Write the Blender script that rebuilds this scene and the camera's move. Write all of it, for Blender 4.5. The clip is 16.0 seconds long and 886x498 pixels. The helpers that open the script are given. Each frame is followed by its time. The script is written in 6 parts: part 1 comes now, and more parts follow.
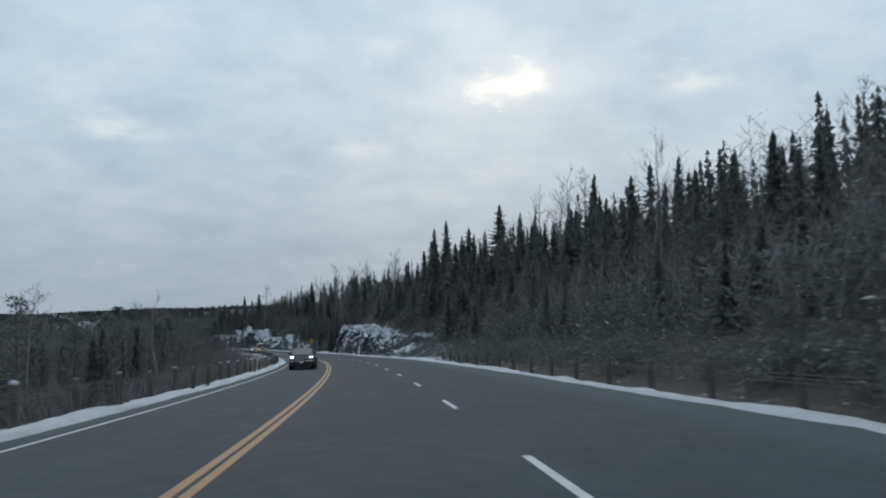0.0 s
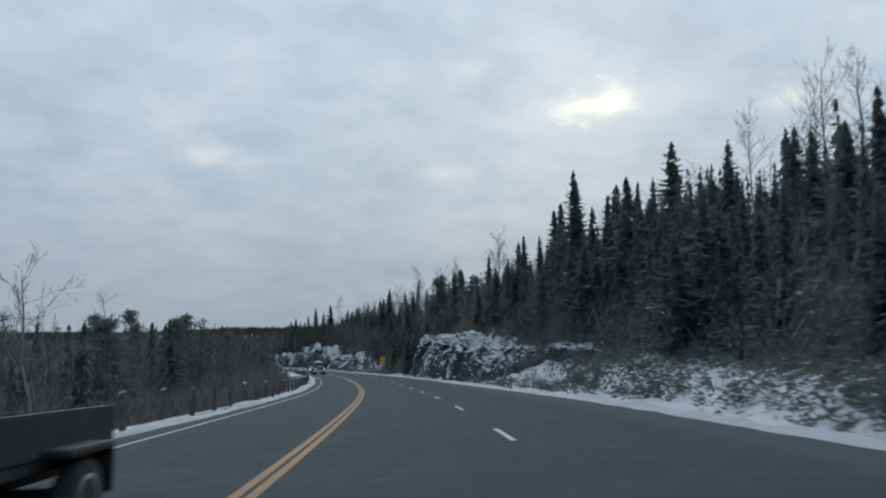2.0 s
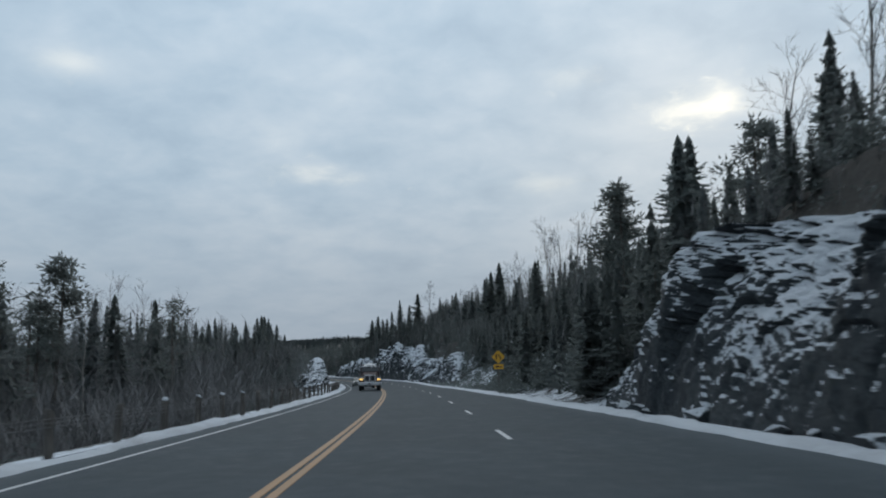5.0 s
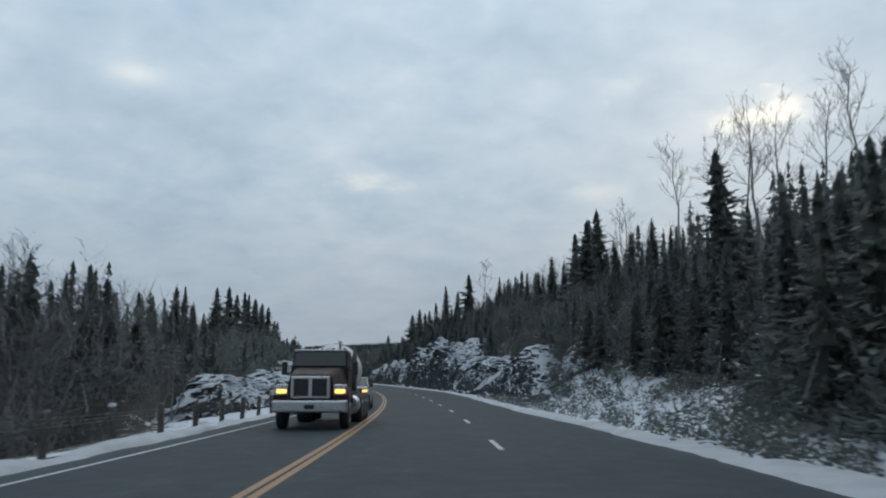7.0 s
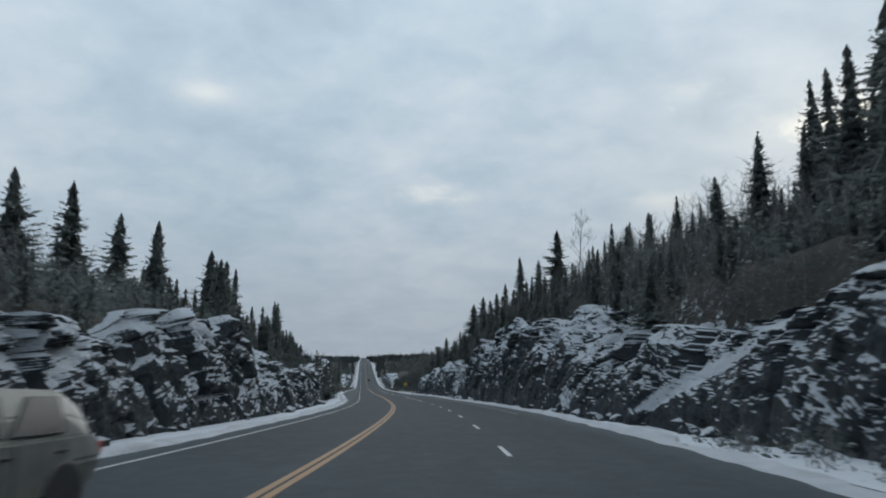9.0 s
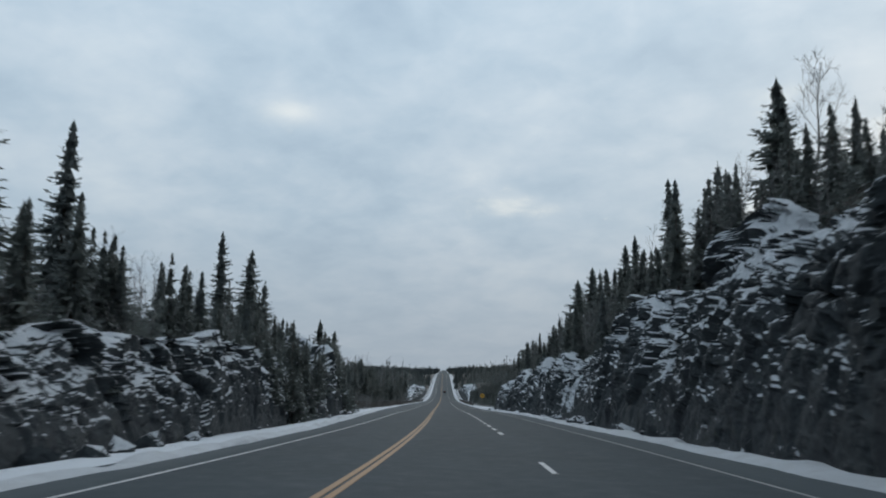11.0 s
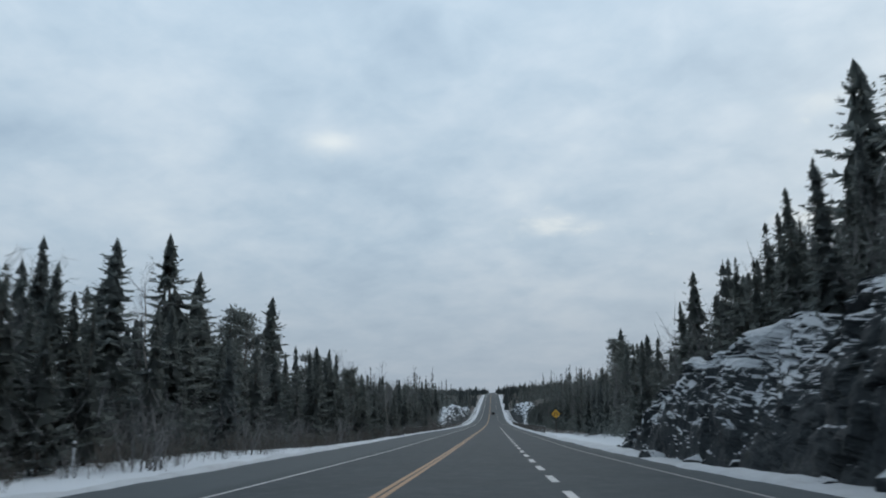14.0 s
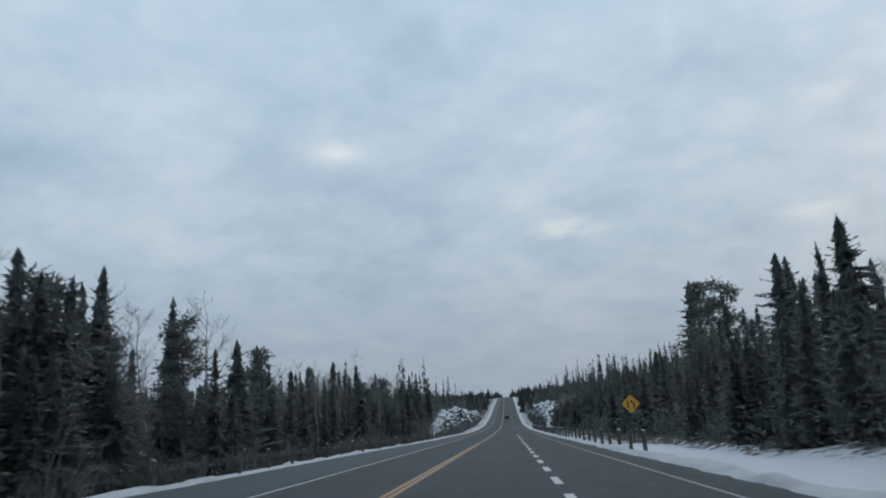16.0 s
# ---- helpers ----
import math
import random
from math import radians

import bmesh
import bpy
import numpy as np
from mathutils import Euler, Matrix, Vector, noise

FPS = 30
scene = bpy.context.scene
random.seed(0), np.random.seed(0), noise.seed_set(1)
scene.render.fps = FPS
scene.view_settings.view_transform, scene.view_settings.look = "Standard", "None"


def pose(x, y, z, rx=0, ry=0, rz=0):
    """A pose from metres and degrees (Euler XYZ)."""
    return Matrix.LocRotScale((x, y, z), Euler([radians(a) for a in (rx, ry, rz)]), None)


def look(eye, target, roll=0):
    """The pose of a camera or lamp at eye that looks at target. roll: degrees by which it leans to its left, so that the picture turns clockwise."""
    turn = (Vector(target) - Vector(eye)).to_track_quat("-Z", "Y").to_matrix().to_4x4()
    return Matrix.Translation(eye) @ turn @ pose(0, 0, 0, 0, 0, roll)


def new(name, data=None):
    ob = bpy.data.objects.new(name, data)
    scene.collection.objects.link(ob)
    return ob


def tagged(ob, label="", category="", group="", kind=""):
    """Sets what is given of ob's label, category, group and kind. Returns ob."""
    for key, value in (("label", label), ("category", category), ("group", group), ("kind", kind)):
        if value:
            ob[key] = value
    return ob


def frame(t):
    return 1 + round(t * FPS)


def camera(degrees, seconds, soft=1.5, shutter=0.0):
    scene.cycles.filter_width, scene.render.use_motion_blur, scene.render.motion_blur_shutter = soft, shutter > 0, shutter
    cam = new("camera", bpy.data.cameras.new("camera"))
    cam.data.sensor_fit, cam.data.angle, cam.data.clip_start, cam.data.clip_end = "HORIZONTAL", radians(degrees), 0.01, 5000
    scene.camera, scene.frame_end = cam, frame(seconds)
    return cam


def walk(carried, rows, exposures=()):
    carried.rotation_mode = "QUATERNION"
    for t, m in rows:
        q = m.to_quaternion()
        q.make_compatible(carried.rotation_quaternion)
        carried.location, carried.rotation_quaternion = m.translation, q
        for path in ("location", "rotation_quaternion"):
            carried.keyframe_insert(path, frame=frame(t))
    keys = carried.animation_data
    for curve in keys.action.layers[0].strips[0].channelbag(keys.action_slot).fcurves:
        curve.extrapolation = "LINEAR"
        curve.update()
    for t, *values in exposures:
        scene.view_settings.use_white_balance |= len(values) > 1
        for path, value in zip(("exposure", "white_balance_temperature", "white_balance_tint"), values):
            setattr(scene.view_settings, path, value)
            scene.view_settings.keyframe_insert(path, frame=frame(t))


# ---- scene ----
cam = camera(61.72, 16.0, soft=2.0, shutter=0.2)
# seconds, x, y, z, rx, ry, rz: the car's way down the hill
ROWS = [
    (0.0, -0.12, -0.01, 1.40, 93.85, 1.14, -0.08),
    (0.5, -1.33, 14.15, 0.44, 94.63, 0.75, 1.19),
    (1.0, -2.80, 28.29, -0.47, 94.81, 0.87, 2.52),
    (1.5, -4.69, 42.38, -1.36, 94.95, 0.92, 3.50),
    (2.0, -6.82, 56.43, -2.26, 95.67, 0.74, 6.53),
    (2.5, -9.01, 70.47, -3.13, 95.89, 0.44, 10.60),
    (3.0, -11.48, 84.47, -4.01, 96.22, 0.56, 12.31),
    (3.5, -14.26, 98.41, -4.93, 96.50, 0.30, 12.86),
    (4.0, -17.48, 112.27, -5.84, 96.68, 0.32, 13.18),
    (4.5, -20.91, 126.07, -6.69, 96.56, 0.35, 13.68),
    (5.0, -24.51, 139.84, -7.46, 96.66, 0.96, 14.38),
    (5.5, -28.29, 153.56, -8.24, 96.88, 0.88, 15.26),
    (6.0, -32.26, 167.21, -9.01, 97.12, 0.44, 16.25),
    (6.5, -36.39, 180.84, -9.77, 97.30, 0.03, 17.26),
    (7.0, -40.68, 194.40, -10.52, 97.35, -0.03, 18.22),
    (7.5, -45.09, 207.92, -11.28, 97.50, -0.16, 19.12),
    (8.0, -49.80, 221.35, -12.04, 97.63, 0.02, 20.17),
    (8.5, -54.86, 234.64, -12.79, 97.93, -0.16, 21.81),
    (9.0, -60.25, 247.82, -13.50, 98.17, -0.25, 23.07),
    (9.5, -65.80, 260.93, -14.16, 98.61, -0.28, 24.42),
    (10.0, -71.63, 273.93, -14.80, 98.82, 0.13, 25.92),
    (10.5, -77.69, 286.83, -15.45, 98.95, -0.37, 28.00),
    (11.0, -83.94, 299.66, -16.10, 99.13, -0.67, 29.30),
    (11.5, -90.37, 312.38, -16.73, 99.39, -0.76, 30.09),
    (12.0, -97.00, 325.02, -17.35, 99.74, -0.64, 30.67),
    (12.5, -103.84, 337.53, -17.95, 100.20, -0.29, 31.28),
    (13.0, -110.79, 349.99, -18.53, 100.57, 0.14, 32.03),
    (13.5, -117.77, 362.42, -19.09, 100.78, 0.57, 32.61),
    (14.0, -124.75, 374.83, -19.66, 100.92, 1.11, 33.04),
    (14.5, -131.65, 387.26, -20.26, 101.09, 1.64, 33.39),
    (15.0, -138.48, 399.70, -20.91, 101.27, 2.00, 33.57),
    (15.5, -145.30, 412.15, -21.54, 101.40, 2.60, 33.85),
    (16.0, -152.21, 424.57, -22.08, 101.50, 3.25, 34.10),
]
walk(cam, [(t, pose(x, y, z, rx, ry, rz)) for t, x, y, z, rx, ry, rz in ROWS],
     [(0, 0.15, 6600, 10), (1.5, 0.10, 6600, 10), (3, 0.05, 6550, 10), (7, 0.09, 6600, 10), (10, 0.05, 6720, 10), (12.5, 0.18, 6600, 10), (14, 0.14, 6600, 10), (16, 0.0, 6500, 10)])

# ---------------------------------------------------------------- light
world = bpy.data.worlds.new("overcast_sky")
scene.world = world
world.use_nodes = True
SUN_EL, SUN_AZ = 17.0, -5.0   # degrees above the horizon, and to the left of +y


def sky_world():
    nt = world.node_tree
    nt.nodes.clear()
    N, L = nt.nodes.new, nt.links.new
    out, bg = N("ShaderNodeOutputWorld"), N("ShaderNodeBackground")
    L(bg.outputs[0], out.inputs[0])
    sky = N("ShaderNodeTexSky")
    sky.sky_type, sky.sun_disc = "NISHITA", False
    sky.sun_elevation, sky.sun_rotation = radians(SUN_EL), radians(-SUN_AZ)
    sky.air_density, sky.dust_density = 1.0, 3.0
    co = N("ShaderNodeTexCoord")
    sep = N("ShaderNodeSeparateXYZ")
    L(co.outputs["Generated"], sep.inputs[0])

    def math(op, a, b=None, clamp=False):
        n = N("ShaderNodeMath")
        n.operation, n.use_clamp = op, clamp
        for i, v in enumerate((a, b)):
            if v is None:
                continue
            if isinstance(v, (int, float)):
                n.inputs[i].default_value = v
            else:
                L(v, n.inputs[i])
        return n.outputs[0]

    # clouds lie on a flat sheet: the direction is projected on it
    up = math("MAXIMUM", sep.outputs[2], 0.0)
    den = math("ADD", up, 0.30)
    flat = N("ShaderNodeCombineXYZ")
    L(math("DIVIDE", sep.outputs[0], den), flat.inputs[0])
    L(math("DIVIDE", sep.outputs[1], den), flat.inputs[1])

    def noise_tex(scale, detail, rough, warp=0.0):
        n = N("ShaderNodeTexNoise")
        n.inputs["Scale"].default_value, n.inputs["Detail"].default_value = scale, detail
        n.inputs["Roughness"].default_value, n.inputs["Distortion"].default_value = rough, warp
        L(flat.outputs[0], n.inputs["Vector"])
        return n.outputs["Fac"]

    def ramp(fac, stops):
        r = N("ShaderNodeValToRGB")
        el = r.color_ramp.elements
        while len(el) < len(stops):
            el.new(0.5)
        for e, (p, c) in zip(el, stops):
            e.position, e.color = p, (*c, 1)
        L(fac, r.inputs[0])
        return r.outputs[0]

    def mix(fac, a, b, kind="MIX"):
        m = N("ShaderNodeMix")
        m.data_type, m.blend_type = "RGBA", kind
        L(fac, m.inputs[0]) if not isinstance(fac, float) else setattr(m.inputs[0], "default_value", fac)
        L(a, m.inputs[6])
        L(b, m.inputs[7])
        return m.outputs[2]

    big = noise_tex(1.7, 4.0, 0.5, 0.2)
    small = noise_tex(5.5, 5.0, 0.52, 0.3)
    fine = noise_tex(13.0, 5.0, 0.6, 0.4)
    body = math("ADD", math("ADD", math("MULTIPLY", big, 0.50), math("MULTIPLY", small, 0.36)), math("MULTIPLY", fine, 0.14))
    clouds = ramp(body, [(0.33, (0.325, 0.435, 0.55)), (0.47, (0.41, 0.525, 0.635)), (0.56, (0.475, 0.58, 0.68)), (0.70, (0.57, 0.66, 0.735))])
    # the veil of the clear sky behind
    thin = N("ShaderNodeVectorMath")
    thin.operation = "SCALE"
    thin.inputs["Scale"].default_value = 0.05
    L(sky.outputs[0], thin.inputs[0])
    veil = mix(0.04, clouds, thin.outputs[0])
    # thicker, warmer air low down
    low = ramp(math("MULTIPLY", up, 1.0), [(0.0, (1, 1, 1)), (0.2, (0, 0, 0))])
    haze = N("ShaderNodeRGB")
    haze.outputs[0].default_value = (0.385, 0.445, 0.52, 1)
    lowmix = mix(math("MULTIPLY", low, 0.6), veil, haze.outputs[0])
    col = lowmix
    # thin places in the cloud, through which the sun's side shines
    for az, el, size, power, stretch in SPOTS:
        a, e = radians(az), radians(el)
        d = Vector((-np.sin(a) * np.cos(e), np.cos(a) * np.cos(e), np.sin(e)))
        right = Vector((np.cos(a), np.sin(a), 0))
        upv = right.cross(d) * -1.0
        comp = []
        for axis in (right, upv):
            dot = N("ShaderNodeVectorMath")
            dot.operation = "DOT_PRODUCT"
            L(co.outputs["Generated"], dot.inputs[0])
            dot.inputs[1].default_value = axis
            comp.append(dot.outputs["Value"])
        off = upv.dot(d)
        x2 = math("POWER", math("DIVIDE", comp[0], size * stretch), 2.0)
        y2 = math("POWER", math("DIVIDE", math("SUBTRACT", comp[1], off), size), 2.0)
        ahead = N("ShaderNodeVectorMath")
        ahead.operation = "DOT_PRODUCT"
        L(co.outputs["Generated"], ahead.inputs[0])
        ahead.inputs[1].default_value = d
        front = math("GREATER_THAN", ahead.outputs["Value"], 0.5)
        r2 = math("MULTIPLY", math("ADD", x2, y2), math("ADD", math("MULTIPLY", fine, 3.2), -0.75))
        fall = math("MULTIPLY", math("EXPONENT", math("MULTIPLY", r2, -1.0)), front)
        ragged = ramp(small, [(0.36, (0.35, 0.35, 0.35)), (0.52, (1, 1, 1))])
        glow = N("ShaderNodeRGB")
        glow.outputs[0].default_value = (1.12, 1.09, 0.97, 1)
        col = mix(math("MULTIPLY", math("MULTIPLY", fall, ragged), power, True), col, glow.outputs[0])
    # an overcast sky is brightest overhead
    dome = N("ShaderNodeVectorMath")
    dome.operation = "SCALE"
    L(col, dome.inputs[0])
    L(math("ADD", math("MULTIPLY", up, 0.75), 0.83), dome.inputs["Scale"])
    L(dome.outputs[0], bg.inputs[0])
    bg.inputs[1].default_value = 1.0


# azimuth to the left of +y, elevation, size (radians), strength, breadth
SPOTS = [(-5.0, 16.4, 0.032, 0.10, 2.4), (-4.6, 16.0, 0.013, 1.0, 2.6), (-6.9, 16.6, 0.014, 0.9, 1.6), (-19.5, 15.5, 0.014, 0.4, 2.2), (41.6, 19.1, 0.012, 0.27, 2.4), (24.2, 12.4, 0.010, 0.4, 3.8),
         (6.1, 11.4, 0.012, 0.25, 2.6), (4.1, 19.2, 0.013, 0.25, 2.0)]
sky_world()
sun = new("sun", bpy.data.lights.new("sun", "SUN"))
sun.data.energy, sun.data.angle, sun.data.color = 1.5, radians(110), (1.0, 0.98, 0.95)
sun.matrix_world = look(Vector((-np.sin(radians(SUN_AZ)) * 100, np.cos(radians(SUN_AZ)) * 100, 100 * np.tan(radians(SUN_EL)))), (0, 0, 0))
scene.view_settings.exposure = 0.0

# ---------------------------------------------------------------- numbers


def ramp_of(*pairs):
    a = np.array(pairs, float)
    return lambda s: np.interp(s, a[:, 0], a[:, 1])


def hash01(i, j, k=0, seed=0):
    h = (np.asarray(i).astype(np.int64) * 374761393 + np.asarray(j).astype(np.int64) * 668265263 + np.asarray(k).astype(np.int64) * 2147483647 + seed * 974634777) & 0xFFFFFFFF
    h = ((h ^ (h >> 13)) * 1274126177) & 0xFFFFFFFF
    h = ((h ^ (h >> 16)) * 2246822519) & 0xFFFFFFFF
    return ((h ^ (h >> 15)) & 0xFFFFFF) / float(0xFFFFFF)


def vnoise(x, y, seed=0):
    i, j = np.floor(x), np.floor(y)
    fx, fy = x - i, y - j
    fx, fy = fx * fx * (3 - 2 * fx), fy * fy * (3 - 2 * fy)
    a, b = hash01(i, j, 0, seed), hash01(i + 1, j, 0, seed)
    c, d = hash01(i, j + 1, 0, seed), hash01(i + 1, j + 1, 0, seed)
    return (a * (1 - fx) + b * fx) * (1 - fy) + (c * (1 - fx) + d * fx) * fy - 0.5


def fbm(x, y, seed=0, octaves=4):
    out, amp = 0.0, 1.0
    for o in range(octaves):
        out = out + amp * vnoise(x * 2 ** o + 17.3 * o, y * 2 ** o - 9.1 * o, seed + o)
        amp *= 0.5
    return out


def blocks(p, size, seed, tilt=0.0):
    """Jointed rock: for each point its block's four random numbers, the block's tilted face, and the distance to the nearest joint."""
    q = p / size
    base = np.floor(q)
    best, second = np.full(len(p), 1e9), np.full(len(p), 1e9)
    own, face = np.zeros((len(p), 4)), np.zeros(len(p))
    for dx in (-1, 0, 1):
        for dy in (-1, 0, 1):
            for dz in (-1, 0, 1):
                c = base + (dx, dy, dz)
                f = np.stack([hash01(c[:, 0], c[:, 1], c[:, 2], seed + n) for n in range(7)], -1)
                r = q - (c + 0.15 + 0.7 * f[:, :3])
                d = np.abs(r).max(1) * 0.6 + np.sqrt((r * r).sum(1)) * 0.4
                near = d < best
                second = np.where(near, best, np.minimum(second, d))
                best = np.where(near, d, best)
                own = np.where(near[:, None], f[:, 3:], own)
                face = np.where(near, f[:, 3] - 0.5 + tilt * ((f[:, 4] - 0.5) * r[:, 0] + (f[:, 5] - 0.5) * r[:, 2]), face)
    return own, face, (second - best) * size


def smooth01(x):
    x = np.clip(x, 0, 1)
    return x * x * (3 - 2 * x)


# ---------------------------------------------------------------- the road's line
# heading (degrees to the left of +y) and height over the distance along the yellow line
HEAD = ramp_of((-300, -10), (-80, -0.55), (0, 4.65), (70, 9.51), (140, 15.41), (210, 18.94), (280, 23.9), (340, 28.55), (390, 29.59), (455, 29.23), (3600, 29.23))
RISE = ramp_of((-300, 20), (-80, 5.3), (0.0, 0.00), (28.5, -1.90), (57.0, -3.69), (85.5, -5.39), (114.0, -7.36), (142.5, -8.90), (171.0, -10.46), (199.5, -11.97), (228.0, -13.49),
               (256.5, -15.00), (285.0, -16.24), (313.5, -17.57), (342.0, -18.81), (370.5, -20.01), (399.0, -21.06), (427.5, -22.42), (456.0, -23.54),
               (560, -27.5), (660, -30.8), (750, -32.6), (830, -31.8), (950, -28.7), (1090, -24.7), (1200, -23.2), (1420, -24), (3600, -26))
S0, S1 = -300, 3600
GS = np.arange(S0, S1 + 1.0)


def running(v, n):
    p = np.concatenate([v[0] + np.arange(n, 0, -1) * (v[0] - v[1]), v, v[-1] + np.arange(1, n + 1) * (v[-1] - v[-2])])
    return np.convolve(p, np.ones(2 * n + 1) / (2 * n + 1), "valid")


_h = np.radians(running(HEAD(GS), 15))
GX, GY = np.cumsum(-np.sin(_h)), np.cumsum(np.cos(_h))
_k = -S0
GX, GY = GX - GX[_k] - 2.14, GY - GY[_k] - 0.19
GZ = running(RISE(GS), 20)
GH = _h


def place(s, u, h):
    """World points from metres along the road, to the right of the yellow line, and above the road."""
    s, u, h = np.broadcast_arrays(np.asarray(s, float), np.asarray(u, float), np.asarray(h, float))
    a = np.interp(s, GS, GH)
    return np.stack([np.interp(s, GS, GX) + u * np.cos(a), np.interp(s, GS, GY) + u * np.sin(a), np.interp(s, GS, GZ) + h], -1)


def stand(s, u, h=0.0, turn=0.0, level=False):
    """The pose of a thing on the road's slope, turned from the way of travel."""
    x, y, z = place(s, u, h)
    fall = 0.0 if level else np.degrees(np.arctan((np.interp(s + 2, GS, GZ) - np.interp(s - 2, GS, GZ)) / 4))
    return pose(x, y, z, 0, 0, np.degrees(np.interp(s, GS, GH))) @ pose(0, 0, 0, fall) @ pose(0, 0, 0, 0, 0, turn)


# ---------------------------------------------------------------- the lie of the land
EDGE_R = ramp_of((-300, 9.5), (100, 9.6), (150, 9.0), (200, 8.0), (240, 7.6), (300, 9.2), (390, 9.3), (440, 8.2), (500, 7.8), (3600, 7.8))
EDGE_L = ramp_of((-300, 4.5), (300, 4.7), (345, 5.2), (380, 6.2), (440, 8.2), (520, 8.4), (620, 6.5), (3600, 6.0))
ROCK_R = ramp_of((-300, 0), (107, 0), (113, 0.4), (119, 1.0), (125, 1.7), (130, 2.4), (135, 3.5), (139, 4.7), (143, 5.5), (147, 5.7), (155, 6.0), (163, 6.4), (171, 6.7), (176, 0), (257, 0), (262, 0.9), (267, 2.4), (271, 4.0), (277, 5.8), (284, 5.0), (289, 5.0), (293, 5.2), (298, 4.7),
                 (302, 6.3), (318, 8.2), (332, 8.3), (344, 8.4), (360, 6.9), (375, 5.2), (381, 6.0), (390, 5.9), (400, 5.5), (423, 4.9), (431, 4.4), (437, 2.2), (444, 0.9), (449, 0), (640, 0), (665, 5), (720, 7), (800, 5), (830, 0), (3600, 0))
TOE_R = ramp_of((-300, 1.0), (60, 1.0), (98, 2.0), (110, 4.8), (128, 5.0), (137, 3.8), (147, 2.4), (160, 1.3), (180, 1.8), (226, 4.5), (256, 5.0), (272, 4.8), (284, 3.6), (292, 2.0), (299, 1.0), (315, 0.9), (345, 1.4), (376, 2.0), (405, 1.2), (430, 1.0), (446, 2.4), (480, 6.0), (560, 4), (3600, 3))
ROCK_L = ramp_of((-300, 0), (226, 0), (238, 1.8), (262, 2.4), (270, 2.9), (276, 3.5), (283, 4.5), (290, 4.7), (297, 4.8), (303, 4.1), (309, 4.4), (317, 3.7), (327, 3.6), (340, 3.7), (354, 4.5), (372, 4.8), (384, 6.4), (390, 4.6), (395, 0),
                 (590, 0), (612, 3), (660, 5.5), (720, 6), (800, 4), (830, 0), (3600, 0))
TOE_L = ramp_of((-300, 3), (220, 3.0), (240, 3.6), (272, 2.3), (300, 2.4), (345, 2.8), (366, 2.6), (384, 2.0), (396, 2.4), (420, 3), (600, 3.5), (3600, 4))
HILL_R = ramp_of((-300, 34), (60, 32), (110, 27), (180, 25), (260, 23), (360, 23), (410, 18), (450, 12), (520, 9), (640, 11), (800, 9), (1200, 6), (3600, 4))
VALE_L = ramp_of((-300, 6.5), (60, 6.0), (160, 5.0), (205, 3.5), (235, 1.0), (255, 0), (395, 0), (452, 0.1), (480, 1.4), (580, 2.0), (610, 0), (830, 0), (900, 1), (3600, 2))

SHELF_R = ramp_of((-300, 0), (108, 4.0), (118, 3.6), (125, 2.4), (130, 1.4), (137, 0.3), (142, 0), (3600, 0))   # how far the rock stands back up its bank
BANK_R = ramp_of((-300, 0), (88, 0), (100, 0.3), (116, 1.8), (130, 2.4), (140, 1.0), (150, 0), (224, 0), (242, 0.8), (256, 2.0), (266, 2.4), (276, 1.4), (290, 0.5), (300, 0), (3600, 0))


def land(s, u):
    """Height of the ground above the road at s."""
    s, u = np.broadcast_arrays(np.asarray(s, float), np.asarray(u, float))
    x = u - EDGE_R(s) - TOE_R(s)
    rock = ROCK_R(s)
    right = np.where(x > 0, rock * smooth01((x - SHELF_R(s) - 0.4 - 0.25 * rock) / (0.75 * rock + 1.2)) + HILL_R(s) * (1 - np.exp(-np.maximum(x, 0) / 75.0)), 0)
    right = right + BANK_R(s) * smooth01(x / 6.5)
    d = np.maximum(u - EDGE_R(s), 0)
    right = right - 0.25 * smooth01((d - 0.9) / 1.5) * smooth01(TOE_R(s) / 4 - 0.3) * (x < 0)
    y = -u - EDGE_L(s) - TOE_L(s)
    rockl = ROCK_L(s)
    dl = np.maximum(-u - EDGE_L(s), 0)
    left = np.where(y > 0, rockl * smooth01((y - 0.4 - 0.25 * rockl) / (0.75 * rockl + 1.2)), 0) - VALE_L(s) * smooth01((dl - 0.9) / 9.0) * np.where(rockl > 0.5, 0.0, 1.0)
    left = left + 3.0 * smooth01((dl - 40) / 120.0) * smooth01((s - 200) / 100.0)
    h = np.where(u > 0, right, left)
    off = np.maximum(d - 2.0, 0) + np.maximum(dl - 1.5, 0)
    h = h + smooth01(off / 12.0) * (1.2 * fbm(s / 14.0, u / 14.0, 3) + 0.3 * fbm(s / 3.1, u / 3.1, 9, 2)) + smooth01((off - 60) / 200) * np.where(u > 0, 14, 7) * fbm(s / 180.0, u / 180.0, 5, 3)
    return h


# ---------------------------------------------------------------- materials


